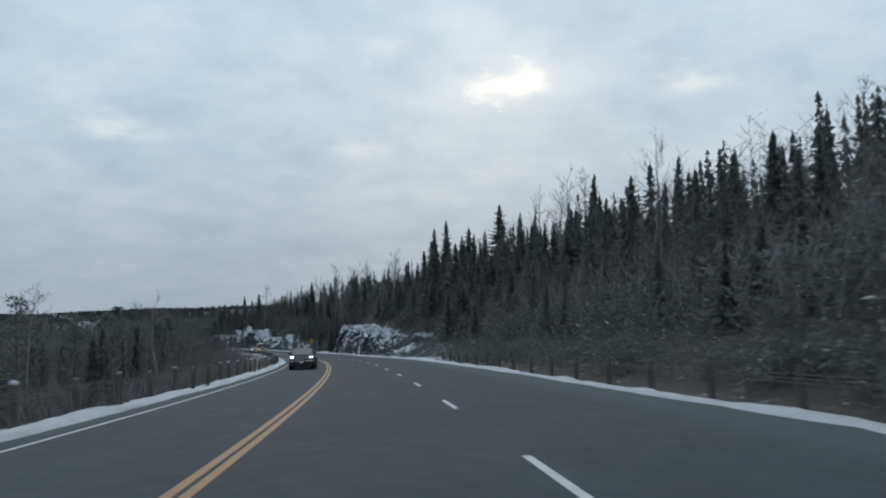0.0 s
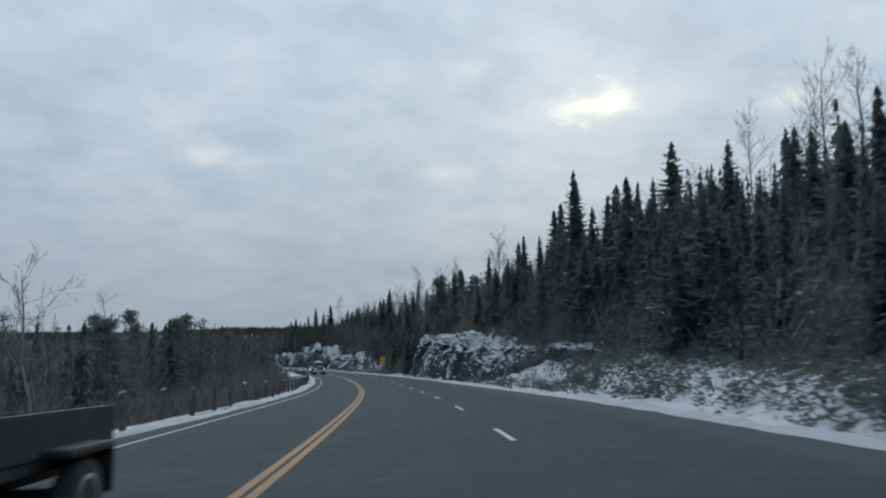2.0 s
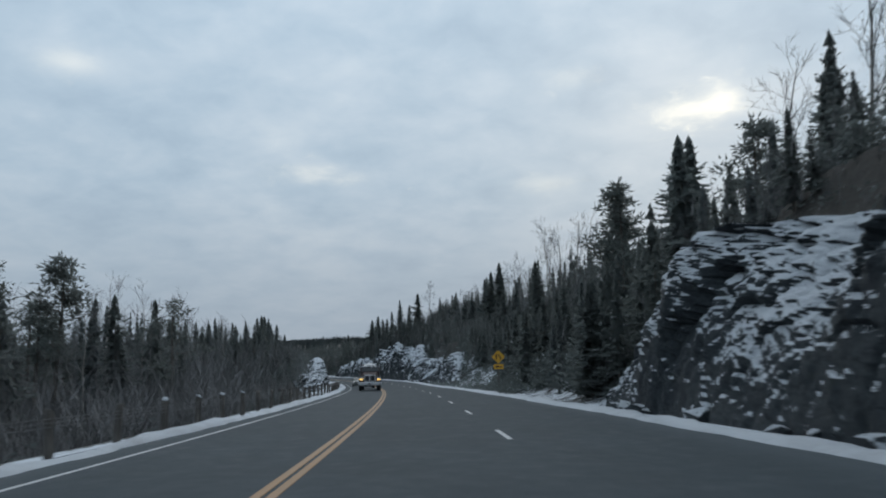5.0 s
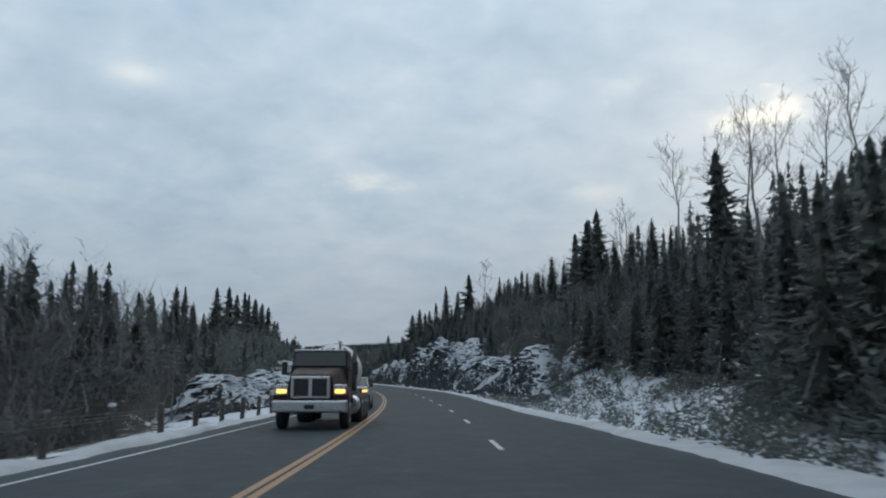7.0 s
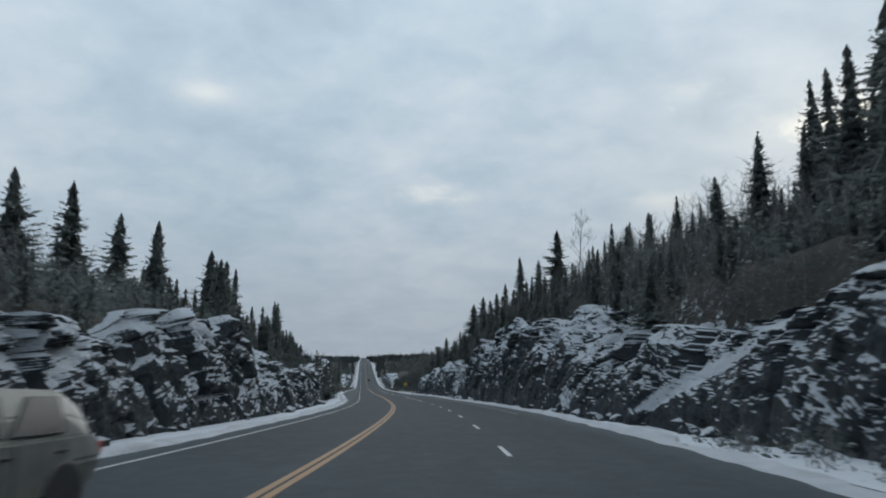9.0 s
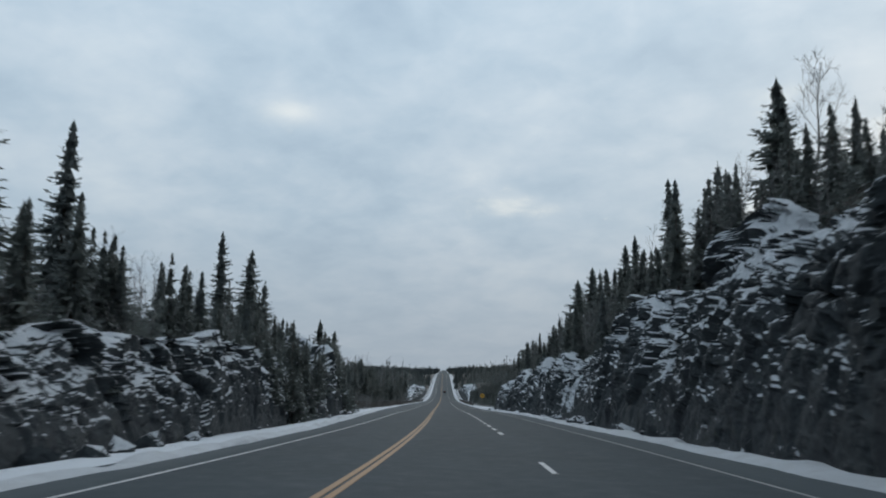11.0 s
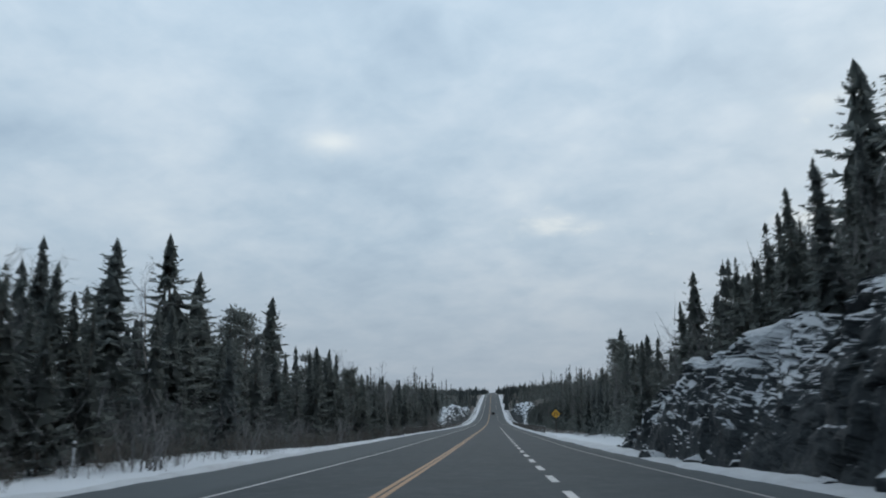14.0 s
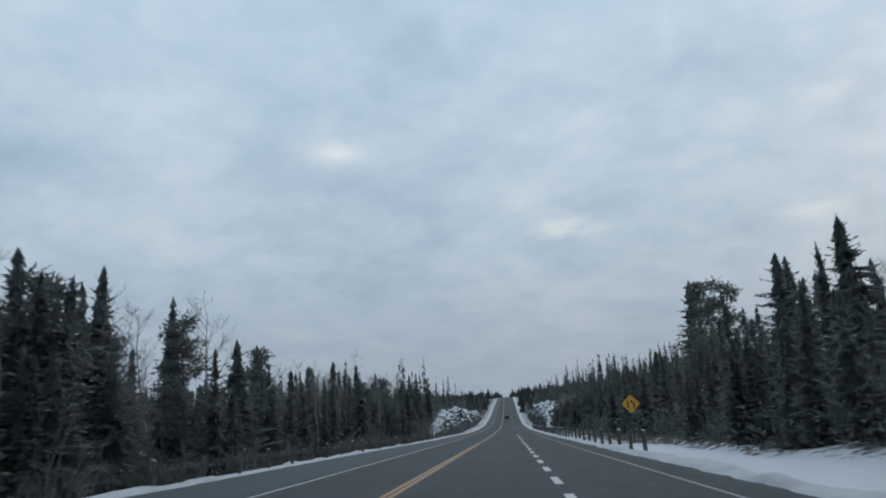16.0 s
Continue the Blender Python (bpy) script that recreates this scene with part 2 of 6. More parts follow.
class Nodes:
    def __init__(self, name):
        self.mat = bpy.data.materials.new(name)
        self.mat.use_nodes = True
        self.t = self.mat.node_tree
        self.b = self.t.nodes["Principled BSDF"]
        self.co = self.t.nodes.new("ShaderNodeTexCoord")

    def link(self, a, b):
        self.t.links.new(a, b)

    def noise(self, scale, detail=4.0, rough=0.6, space="Object", warp=0.0, stretch=None, turn=None):
        n = self.t.nodes.new("ShaderNodeTexNoise")
        n.inputs["Scale"].default_value, n.inputs["Detail"].default_value = scale, detail
        n.inputs["Roughness"].default_value, n.inputs["Distortion"].default_value = rough, warp
        src = self.co.outputs[space]
        if stretch:
            m = self.t.nodes.new("ShaderNodeMapping")
            m.inputs["Scale"].default_value = stretch
            if turn:
                m.inputs["Rotation"].default_value = turn
            self.link(src, m.inputs[0])
            src = m.outputs[0]
        self.link(src, n.inputs["Vector"])
        return n.outputs["Fac"]

    def ramp(self, fac, *stops):
        r = self.t.nodes.new("ShaderNodeValToRGB")
        el = r.color_ramp.elements
        while len(el) < len(stops):
            el.new(0.5)
        for e, (p, c) in zip(el, stops):
            e.position = p
            e.color = (*c, 1) if not isinstance(c, (int, float)) else (c, c, c, 1)
        self.link(fac, r.inputs[0])
        return r.outputs[0]

    def mix(self, fac, a, b, kind="MIX"):
        m = self.t.nodes.new("ShaderNodeMix")
        m.data_type, m.blend_type = "RGBA", kind
        for v, i in ((fac, 0), (a, 6), (b, 7)):
            if isinstance(v, tuple):
                m.inputs[i].default_value = (*v, 1)
            elif isinstance(v, (int, float)):
                m.inputs[i].default_value = v
            else:
                self.link(v, m.inputs[i])
        return m.outputs[2]

    def math(self, op, a, b=0.0, clamp=False):
        n = self.t.nodes.new("ShaderNodeMath")
        n.operation, n.use_clamp = op, clamp
        for i, v in enumerate((a, b)):
            if isinstance(v, (int, float)):
                n.inputs[i].default_value = v
            else:
                self.link(v, n.inputs[i])
        return n.outputs[0]

    def normal_z(self):
        g = self.t.nodes.new("ShaderNodeNewGeometry")
        s = self.t.nodes.new("ShaderNodeSeparateXYZ")
        self.link(g.outputs["Normal"], s.inputs[0])
        return s.outputs[2]

    def attr(self, name):
        a = self.t.nodes.new("ShaderNodeAttribute")
        a.attribute_name = name
        return a.outputs["Fac"]

    def random(self, island=False):
        if island:
            return self.t.nodes.new("ShaderNodeNewGeometry").outputs["Random Per Island"]
        return self.t.nodes.new("ShaderNodeObjectInfo").outputs["Random"]

    def bump(self, height, strength, distance):
        b = self.t.nodes.new("ShaderNodeBump")
        b.inputs["Strength"].default_value, b.inputs["Distance"].default_value = strength, distance
        self.link(height, b.inputs["Height"])
        self.link(b.outputs[0], self.b.inputs["Normal"])

    def done(self, color, rough=0.8, metal=0.0, spec=0.5):
        if isinstance(color, tuple):
            self.b.inputs["Base Color"].default_value = (*color, 1)
        else:
            self.link(color, self.b.inputs["Base Color"])
        if isinstance(rough, (int, float)):
            self.b.inputs["Roughness"].default_value = rough
        else:
            self.link(rough, self.b.inputs["Roughness"])
        self.b.inputs["Metallic"].default_value = metal
        self.b.inputs["Specular IOR Level"].default_value = spec
        return self.mat


SNOW = (0.48, 0.51, 0.545)


def make_asphalt():
    m = Nodes("asphalt")
    grain, worn = m.noise(90.0, 3.0, 0.7), m.noise(0.35, 5.0, 0.6, stretch=(1, 1, 1))
    patch = m.noise(2.2, 4.0, 0.65)
    track = m.ramp(m.attr("track"), (0.0, 0.0), (1.0, 1.0))
    base = m.mix(m.ramp(worn, (0.35, 0.0), (0.65, 1.0)), (0.0225, 0.031, 0.036), (0.029, 0.039, 0.045))
    base = m.mix(m.math("MULTIPLY", track, 0.35), base, (0.020, 0.027, 0.032))
    base = m.mix(m.math("MULTIPLY", m.ramp(patch, (0.45, 0.0), (0.7, 1.0)), 0.35), base, (0.036, 0.045, 0.051))
    # salt-bleached shoulder
    base = m.mix(m.math("MULTIPLY", m.attr("salt"), m.ramp(patch, (0.3, 0.35), (0.7, 0.95))), base, (0.056, 0.067, 0.074))
    color = m.mix(m.ramp(grain, (0.3, 0.0), (0.75, 1.0)), base, m.mix(0.2, base, (0.10, 0.125, 0.14)))
    m.bump(grain, 0.25, 0.006)
    return m.done(color, m.ramp(patch, (0.3, 0.7), (0.7, 0.9)), spec=0.08)


def make_paint(name, color, dirt):
    m = Nodes(name)
    n, w = m.noise(3.0, 6.0, 0.7), m.noise(40.0, 4.0, 0.7)
    c = m.mix(m.ramp(n, (0.4, 0.0), (0.72, 0.55)), color, dirt)
    c = m.mix(m.ramp(w, (0.56, 0.0), (0.66, 0.75)), c, (0.09, 0.09, 0.095))
    m.bump(w, 0.2, 0.004)
    return m.done(c, 0.65)


def make_snow(name="snow", dirty=0.25, clean=SNOW):
    m = Nodes(name)
    n, g = m.noise(1.1, 6.0, 0.65), m.noise(9.0, 5.0, 0.7)
    c = m.mix(m.math("MULTIPLY", m.ramp(n, (0.45, 0.0), (0.75, 1.0)), dirty), clean, (0.30, 0.31, 0.325))
    c = m.mix(m.math("MULTIPLY", m.ramp(g, (0.60, 0.0), (0.75, 1.0)), dirty), c, (0.25, 0.24, 0.23))
    m.bump(g, 0.8, 0.12)
    return m.done(c, 0.75, spec=0.3)


def make_ground():
    m = Nodes("forest_floor")
    n, g, f = m.noise(0.22, 6.0, 0.65), m.noise(1.6, 7.0, 0.7), m.noise(11.0, 4.0, 0.7)
    soil = m.mix(m.ramp(g, (0.35, 0.0), (0.68, 1.0)), (0.026, 0.026, 0.026), (0.052, 0.048, 0.044))
    soil = m.mix(m.ramp(f, (0.4, 0.0), (0.75, 0.6)), soil, (0.066, 0.060, 0.050))
    cover = m.math("ADD", m.attr("snow"), m.math("ADD", m.math("MULTIPLY", m.math("SUBTRACT", n, 0.5), 0.8), m.math("MULTIPLY", m.math("SUBTRACT", g, 0.5), 1.6)))
    cover = m.math("ADD", cover, m.math("MULTIPLY", m.math("SUBTRACT", f, 0.5), 0.8))
    mask = m.ramp(cover, (0.47, 0.0), (0.56, 1.0))
    m.bump(g, 0.7, 0.25)
    return m.done(m.mix(mask, soil, SNOW), 0.85, spec=0.2)


def make_rock(name, bare):
    m = Nodes(name)
    n, g, v = m.noise(0.45, 5.0, 0.55), m.noise(3.5, 8.0, 0.7), m.noise(0.9, 5.0, 0.6, stretch=(1, 1, 0.15))
    stone = m.mix(m.ramp(g, (0.3, 0.0), (0.7, 1.0)), (0.022, 0.028, 0.033), (0.054, 0.063, 0.069))
    stone = m.mix(m.ramp(n, (0.5, 0.0), (0.75, 0.45)), stone, (0.078, 0.083, 0.083))
    stone = m.mix(m.ramp(v, (0.5, 0.0), (0.64, 0.75)), stone, (0.026, 0.030, 0.035))
    moss = m.noise(1.7, 4.0, 0.6)
    stone = m.mix(m.ramp(moss, (0.62, 0.0), (0.72, 0.5)), stone, (0.05, 0.056, 0.042))
    tiny = m.noise(11.0, 5.0, 0.7)
    # snow lies where the rock is flat enough, and in drifts
    lie = m.math("ADD", m.normal_z(), m.attr("drift"))
    lie = m.math("ADD", lie, m.math("MULTIPLY", m.math("SUBTRACT", n, 0.5), 0.5))
    lie = m.math("ADD", lie, m.math("MULTIPLY", m.math("SUBTRACT", g, 0.5), 1.0))
    lie = m.math("ADD", lie, m.math("MULTIPLY", m.math("SUBTRACT", tiny, 0.5), 0.6))
    mask = m.ramp(lie, (bare, 0.0), (bare + 0.08, 1.0))
    m.bump(m.math("ADD", m.math("MULTIPLY", g, 0.8), m.math("MULTIPLY", tiny, 0.3)), 0.9, 0.3)
    return m.done(m.mix(mask, stone, SNOW), 0.85, spec=0.25)


def make_needles(name, dark, light, snow=0.0):
    m = Nodes(name)
    n = m.noise(1.3, 4.0, 0.7)
    fine = m.noise(14.0, 3.0, 0.7)
    c = m.mix(m.ramp(n, (0.3, 0.0), (0.7, 1.0)), dark, light)
    c = m.mix(m.math("MULTIPLY", m.random(), 0.35), c, m.mix(0.5, dark, (0.07, 0.065, 0.045)))
    c = m.mix(m.ramp(fine, (0.5, 0.0), (0.8, 0.5)), c, light)
    if snow:
        lump = m.noise(2.3, 5.0, 0.65)
        c = m.mix(m.math("MULTIPLY", m.ramp(lump, (0.66 - snow * 0.2, 0.0), (0.70 - snow * 0.2, 1.0)), m.ramp(m.math("ABSOLUTE", m.normal_z()), (0.25, 0.0), (0.5, 1.0))), c, SNOW)
    mat = m.done(c, 0.8, spec=0.2)
    # needles let some of the sky's light through
    through_ = m.t.nodes.new("ShaderNodeBsdfTranslucent")
    m.link(c, through_.inputs["Color"])
    both = m.t.nodes.new("ShaderNodeMixShader")
    both.inputs[0].default_value = 0.72
    m.link(m.b.outputs[0], both.inputs[1])
    m.link(through_.outputs[0], both.inputs[2])
    m.link(both.outputs[0], m.t.nodes["Material Output"].inputs[0])
    return mat


def make_bark(name, dark, light, scale=6.0):
    m = Nodes(name)
    n, g = m.noise(scale, 5.0, 0.7, stretch=(1, 1, 0.25)), m.noise(1.2, 3.0, 0.6)
    c = m.mix(m.ramp(n, (0.35, 0.0), (0.65, 1.0)), dark, light)
    c = m.mix(m.ramp(g, (0.5, 0.0), (0.75, 0.5)), c, dark)
    m.bump(n, 0.5, 0.03)
    return m.done(c, 0.85, spec=0.2)


def make_plain(name, color, rough=0.5, metal=0.0, vary=0.25, scale=3.0, spec=0.5, coat=0.0):
    m = Nodes(name)
    n = m.noise(scale, 5.0, 0.65)
    dark = tuple(c * (1 - vary) for c in color)
    c = m.mix(m.ramp(n, (0.35, 0.0), (0.7, 1.0)), color, dark)
    m.b.inputs["Coat Weight"].default_value = coat
    return m.done(c, m.ramp(n, (0.3, rough), (0.7, min(1, rough + 0.15))), metal, spec)


ASPHALT = make_asphalt()
YELLOW_PAINT = make_paint("yellow_road_paint", (0.215, 0.102, 0.022), (0.11, 0.066, 0.032))
WHITE_PAINT = make_paint("white_road_paint", (0.36, 0.37, 0.38), (0.2, 0.2, 0.2))
FADED_PAINT = make_paint("faded_road_paint", (0.18, 0.185, 0.19), (0.07, 0.075, 0.08))
SNOW_BANK = make_snow("ploughed_snow", 0.85, (0.40, 0.425, 0.455))
GROUND = make_ground()
ROCK = make_rock("granite", 0.60)
SNOWY_ROCK = make_rock("snow_dusted_granite", 0.52)
# Needle colours lifted and cooled to stand in for the cool haze
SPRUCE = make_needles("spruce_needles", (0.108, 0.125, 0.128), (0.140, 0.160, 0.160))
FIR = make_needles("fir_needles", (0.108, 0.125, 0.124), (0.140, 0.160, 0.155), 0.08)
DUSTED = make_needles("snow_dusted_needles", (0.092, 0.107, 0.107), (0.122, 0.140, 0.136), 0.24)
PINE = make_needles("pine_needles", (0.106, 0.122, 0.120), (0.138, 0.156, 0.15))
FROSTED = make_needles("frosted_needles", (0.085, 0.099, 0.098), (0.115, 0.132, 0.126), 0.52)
def make_log():
    m = Nodes("snowy_log_bark")
    n, g = m.noise(7.0, 5.0, 0.7), m.noise(2.5, 4.0, 0.6)
    c = m.mix(m.ramp(n, (0.35, 0.0), (0.65, 1.0)), (0.05, 0.047, 0.044), (0.12, 0.11, 0.10))
    lie = m.math("ADD", m.normal_z(), m.math("MULTIPLY", m.math("SUBTRACT", g, 0.5), 0.9))
    m.bump(n, 0.5, 0.03)
    return m.done(m.mix(m.ramp(lie, (0.62, 0.0), (0.74, 1.0)), c, SNOW), 0.85, spec=0.2)


LOG = make_log()
BARK = make_bark("conifer_bark", (0.05, 0.045, 0.04), (0.13, 0.115, 0.10))
ASPEN = make_bark("aspen_bark", (0.12, 0.115, 0.105), (0.30, 0.29, 0.27))
WEED = make_bark("dead_weed", (0.05, 0.045, 0.04), (0.11, 0.098, 0.085))
# Twig bark lightened and greyed, with the blue haze put into its colour
TWIG = make_bark("twig_bark", (0.095, 0.094, 0.096), (0.185, 0.182, 0.182))
POST_WOOD = make_bark("weathered_post_wood", (0.05, 0.046, 0.042), (0.115, 0.105, 0.095), 9.0)
SIGN_YELLOW = make_plain("sign_yellow", (0.62, 0.33, 0.03), 0.45, vary=0.12)
BLACK = make_plain("black_plastic", (0.02, 0.02, 0.022), 0.55)
RUBBER = make_plain("tyre_rubber", (0.028, 0.028, 0.03), 0.8)
CHROME = make_plain("chrome", (0.55, 0.56, 0.58), 0.22, 0.9, 0.15)
RIM = make_plain("alloy_rim", (0.30, 0.31, 0.32), 0.4, 0.7)
GLASS = make_plain("dark_car_glass", (0.022, 0.026, 0.030), 0.10, 0.0, 0.1, spec=0.35)
PLATE = make_plain("number_plate_white", (0.55, 0.56, 0.58), 0.5)
GREY_PAINT = make_plain("dusty_charcoal_paint", (0.016, 0.019, 0.022), 0.5, 0.0, 0.3, spec=0.25)
PALE_PAINT = make_plain("dirty_white_paint", (0.33, 0.34, 0.34), 0.45, 0.0, 0.35, coat=0.2)
SILVER_PAINT = make_plain("silver_green_paint", (0.15, 0.16, 0.152), 0.35, 0.3, 0.3, coat=0.3)
MAROON_PAINT = make_plain("dark_maroon_paint", (0.036, 0.021, 0.020), 0.6, 0.0, 0.4, spec=0.25)
DRUM_PAINT = make_plain("dusty_white_drum_paint", (0.40, 0.41, 0.42), 0.55, 0.0, 0.3)
RED_LENS = make_plain("red_lens", (0.45, 0.02, 0.015), 0.3)


def make_lamp(name, color, power):
    m = Nodes(name)
    m.b.inputs["Emission Color"].default_value = (*color, 1)
    m.b.inputs["Emission Strength"].default_value = power
    return m.done(color, 0.3)


HEADLIGHT = make_lamp("lit_white_headlight", (0.95, 0.97, 1.0), 2.2)
AMBER = make_lamp("lit_amber_headlight", (1.0, 0.55, 0.12), 1.8)
STEEL = make_plain("galvanised_steel", (0.085, 0.088, 0.092), 0.6, 0.3)

# ---------------------------------------------------------------- meshes


def mesh_of(name, verts, faces, material, smooth=False, slots=None, **attrs):
    """A mesh from arrays: N x 3 vertices, and M x 3 or M x 4 corners."""
    me = bpy.data.meshes.new(name)
    verts, faces = np.asarray(verts, np.float32), np.asarray(faces, np.int32)
    n, k = faces.shape
    me.vertices.add(len(verts))
    me.vertices.foreach_set("co", verts.ravel())
    me.loops.add(n * k)
    me.loops.foreach_set("vertex_index", faces.ravel())
    me.polygons.add(n)
    me.polygons.foreach_set("loop_start", np.arange(0, n * k, k, dtype=np.int32))
    me.polygons.foreach_set("use_smooth", np.full(n, smooth))
    for key, values in attrs.items():
        a = me.attributes.new(key, "FLOAT", "POINT")
        a.data.foreach_set("value", np.asarray(values, np.float32).ravel())
    for m in material if isinstance(material, (tuple, list)) else (material,):
        me.materials.append(m)
    if slots is not None:
        me.polygons.foreach_set("material_index", np.asarray(slots, np.int32))
    me.update(calc_edges=True)
    return me


def grid_faces(rows, cols):
    i = np.arange(rows - 1)[:, None] * cols + np.arange(cols - 1)[None]
    return np.stack([i, i + 1, i + cols + 1, i + cols], -1).reshape(-1, 4)


def part(name, bm, material, parent, label=""):
    me = bpy.data.meshes.new(name)
    bm.to_mesh(me)
    bm.free()
    me.materials.append(material)
    ob = new(name, me)
    ob.parent = parent
    return tagged(ob, label)


def child(name, me, parent, label="", m=None):
    ob = new(name, me)
    ob.parent = parent
    if m is not None:
        ob.matrix_basis = m
    return tagged(ob, label)


# ---------------------------------------------------------------- ground, road and markings
def spread(near, step, far, growth):
    out, v, d = [0.0], 0.0, step
    while v < far:
        v += d
        if v > near:
            d *= growth
        out.append(v)
    return np.array(out)


def build_ground():
    s = np.concatenate([np.arange(-300, -40, 20.0), np.arange(-40, 520, 1.5), np.arange(520, 900, 5.0), np.arange(900, 3601, 60.0)])
    right, left = spread(26, 0.8, 1600, 1.16), spread(26, 0.8, 1600, 1.16)
    u = np.concatenate([-(left[::-1]) - 1.0, right + 1.0])
    S, U = np.meshgrid(s, u, indexing="ij")
    # columns start at the pavement's edges, just under the banks
    U = np.where(U > 0, U - 1.0 + EDGE_R(S) - 0.3, U + 1.0 - EDGE_L(S) + 0.3)
    H = land(S, U) - 0.03
    for rock, x in ((np.where(U > 0, ROCK_R(S), 0), U - EDGE_R(S) - TOE_R(S) - SHELF_R(S)), (np.where(U < 0, ROCK_L(S), 0), -U - EDGE_L(S) - TOE_L(S))):
        H = H - 1.0 * smooth01(rock - 0.3) * smooth01(x / 0.8) * smooth01((0.9 * rock + 2.2 - x) / (0.3 * rock + 1.0))
    P = place(S, U, H)
    d = np.where(U > 0, U - EDGE_R(S), -U - EDGE_L(S))
    snow = np.where(U > 0, SNOW_R(S), SNOW_L(S)) * np.exp(-np.maximum(d - np.where(U > 0, SNOW_BELT(S), 2.0 * smooth01((S - 405) / 12) * smooth01((475 - S) / 12)) - 3.0, 0) / 2.6)
    brow = np.where(U > 0, smooth01((U - EDGE_R(S) - TOE_R(S) - SHELF_R(S)) / 2.0) * smooth01(ROCK_R(S) - 1.0), smooth01((-U - EDGE_L(S) - TOE_L(S)) / 2.0) * smooth01(ROCK_L(S) - 1.0))
    snow = snow * (1 - np.where(S < 180, 0.1, 0.5) * brow)
    snow = np.maximum(snow, np.where(d < np.where((U > 0) & (S < 70), 0.5, 1.2), 0.95, 0.0)) + 0.03
    ob = new("ground", mesh_of("ground", P.reshape(-1, 3), grid_faces(*S.shape), GROUND, True, snow=snow.ravel()))
    return tagged(ob, "brown forest floor patched with thin snow", "ground", kind="structure")


SNOW_R = ramp_of((-300, 0.15), (60, 0.2), (78, 0.7), (95, 1.2), (150, 1.2), (166, 0.8), (180, 0.45), (222, 0.7), (236, 1.0), (280, 1.1), (300, 0.9), (440, 0.9), (455, 1.3), (490, 1.2), (510, 0.5), (3600, 0.4))
SNOW_BELT = ramp_of((-300, 0), (78, 0), (95, 1.5), (132, 2.6), (142, 2), (165, 1), (180, 0), (222, 1.5), (232, 3.5), (262, 5), (284, 3), (300, 2), (440, 3), (450, 6.5), (457, 5), (466, 1.5), (500, 0.6), (520, 0.3), (3600, 1))
SNOW_L = ramp_of((-300, 0.25), (215, 0.3), (235, 0.8), (300, 0.9), (400, 0.8), (420, 1.2), (462, 1.2), (480, 0.5), (3600, 0.35))


def build_road():
    s = np.concatenate([np.arange(-300, -40, 10.0), np.arange(-40, 700, 2.0), np.arange(700, 3601, 10.0)])
    cols = 27
    w = np.linspace(0, 1, cols)
    S = np.repeat(s[:, None], cols, 1)
    U = -(EDGE_L(S) + 0.5) * (1 - w) + (EDGE_R(S) + 0.5) * w
    H = 0.0 * U
    lane = np.minimum.reduce([np.abs(U - c) for c in (-2.8, -1.1, 1.1, 2.9, 5.0, 6.8)])
    track = np.clip(1 - lane / 0.5, 0, 1)
    salt = np.clip((U - 7.5) / 0.6, 0, 1) * np.clip((EDGE_R(S) + 0.6 - U) / 0.5, 0, 1) + np.clip((-3.9 - U) / 0.5, 0, 1)
    ob = new("road", mesh_of("road", place(S, U, H).reshape(-1, 3), grid_faces(*S.shape), ASPHALT, True, track=track.ravel(), salt=salt.ravel()))
    tagged(ob, "worn grey asphalt highway, bleached by salt", "road", kind="structure")

    def stripe(name, s0, s1, u0, width, material, label="", step=2.0, tag=None):
        n = max(2, int((s1 - s0) / step) + 1)
        t = np.linspace(s0, s1, n)
        rows, half = [], width / 2
        for du, h in ((-half, 0.0), (-half + 0.006, 0.008), (half - 0.006, 0.008), (half, 0.0)):
            rows.append(place(t, u0(t) + du if callable(u0) else u0 + du, h))
        V = np.stack(rows, 1)
        return child(name, mesh_of(name, V.reshape(-1, 3), grid_faces(n, 4), material), ob, label)

    for du in (-0.10, 0.10):
        stripe("centre_line", -60, 700, du, 0.135, YELLOW_PAINT, "solid yellow painted line")
        stripe("centre_line", 700, 1300, du, 0.135, YELLOW_PAINT, "solid yellow painted line", 10.0)
    stripe("edge_line", -60, 700, -3.72, 0.085, WHITE_PAINT, "thin white painted line")
    stripe("edge_line", 700, 1300, -3.72, 0.11, WHITE_PAINT, "thin white painted line", 10.0)
    stripe("edge_line", 300, 1300, lambda t: np.minimum(EDGE_R(t) - 1.3, 7.6 - 3.4 * smooth01((t - 560) / 160)), 0.07, FADED_PAINT, "faded white painted line", 5.0)
    # long dashes between the lanes, then short ones where the lane ends
    far_end = ramp_of((-4, -22.2), (0, 20.1), (2, 41.2), (6, 84.9), (11, 138.8), (19, 229.4), (25, 297.4), (29, 341.6))
    for k in range(-3, 29):
        s = float(far_end(k))
        stripe("lane_dash", s - 2.85, s, 3.92, 0.125, WHITE_PAINT, "white painted dash", 1.5)
    for k in range(44):
        s = 348.0 + 5.09 * k
        stripe("lane_dash", s - 2.5, s, 3.92, 0.2, WHITE_PAINT, "short broad white dash", 1.3)
    return ob


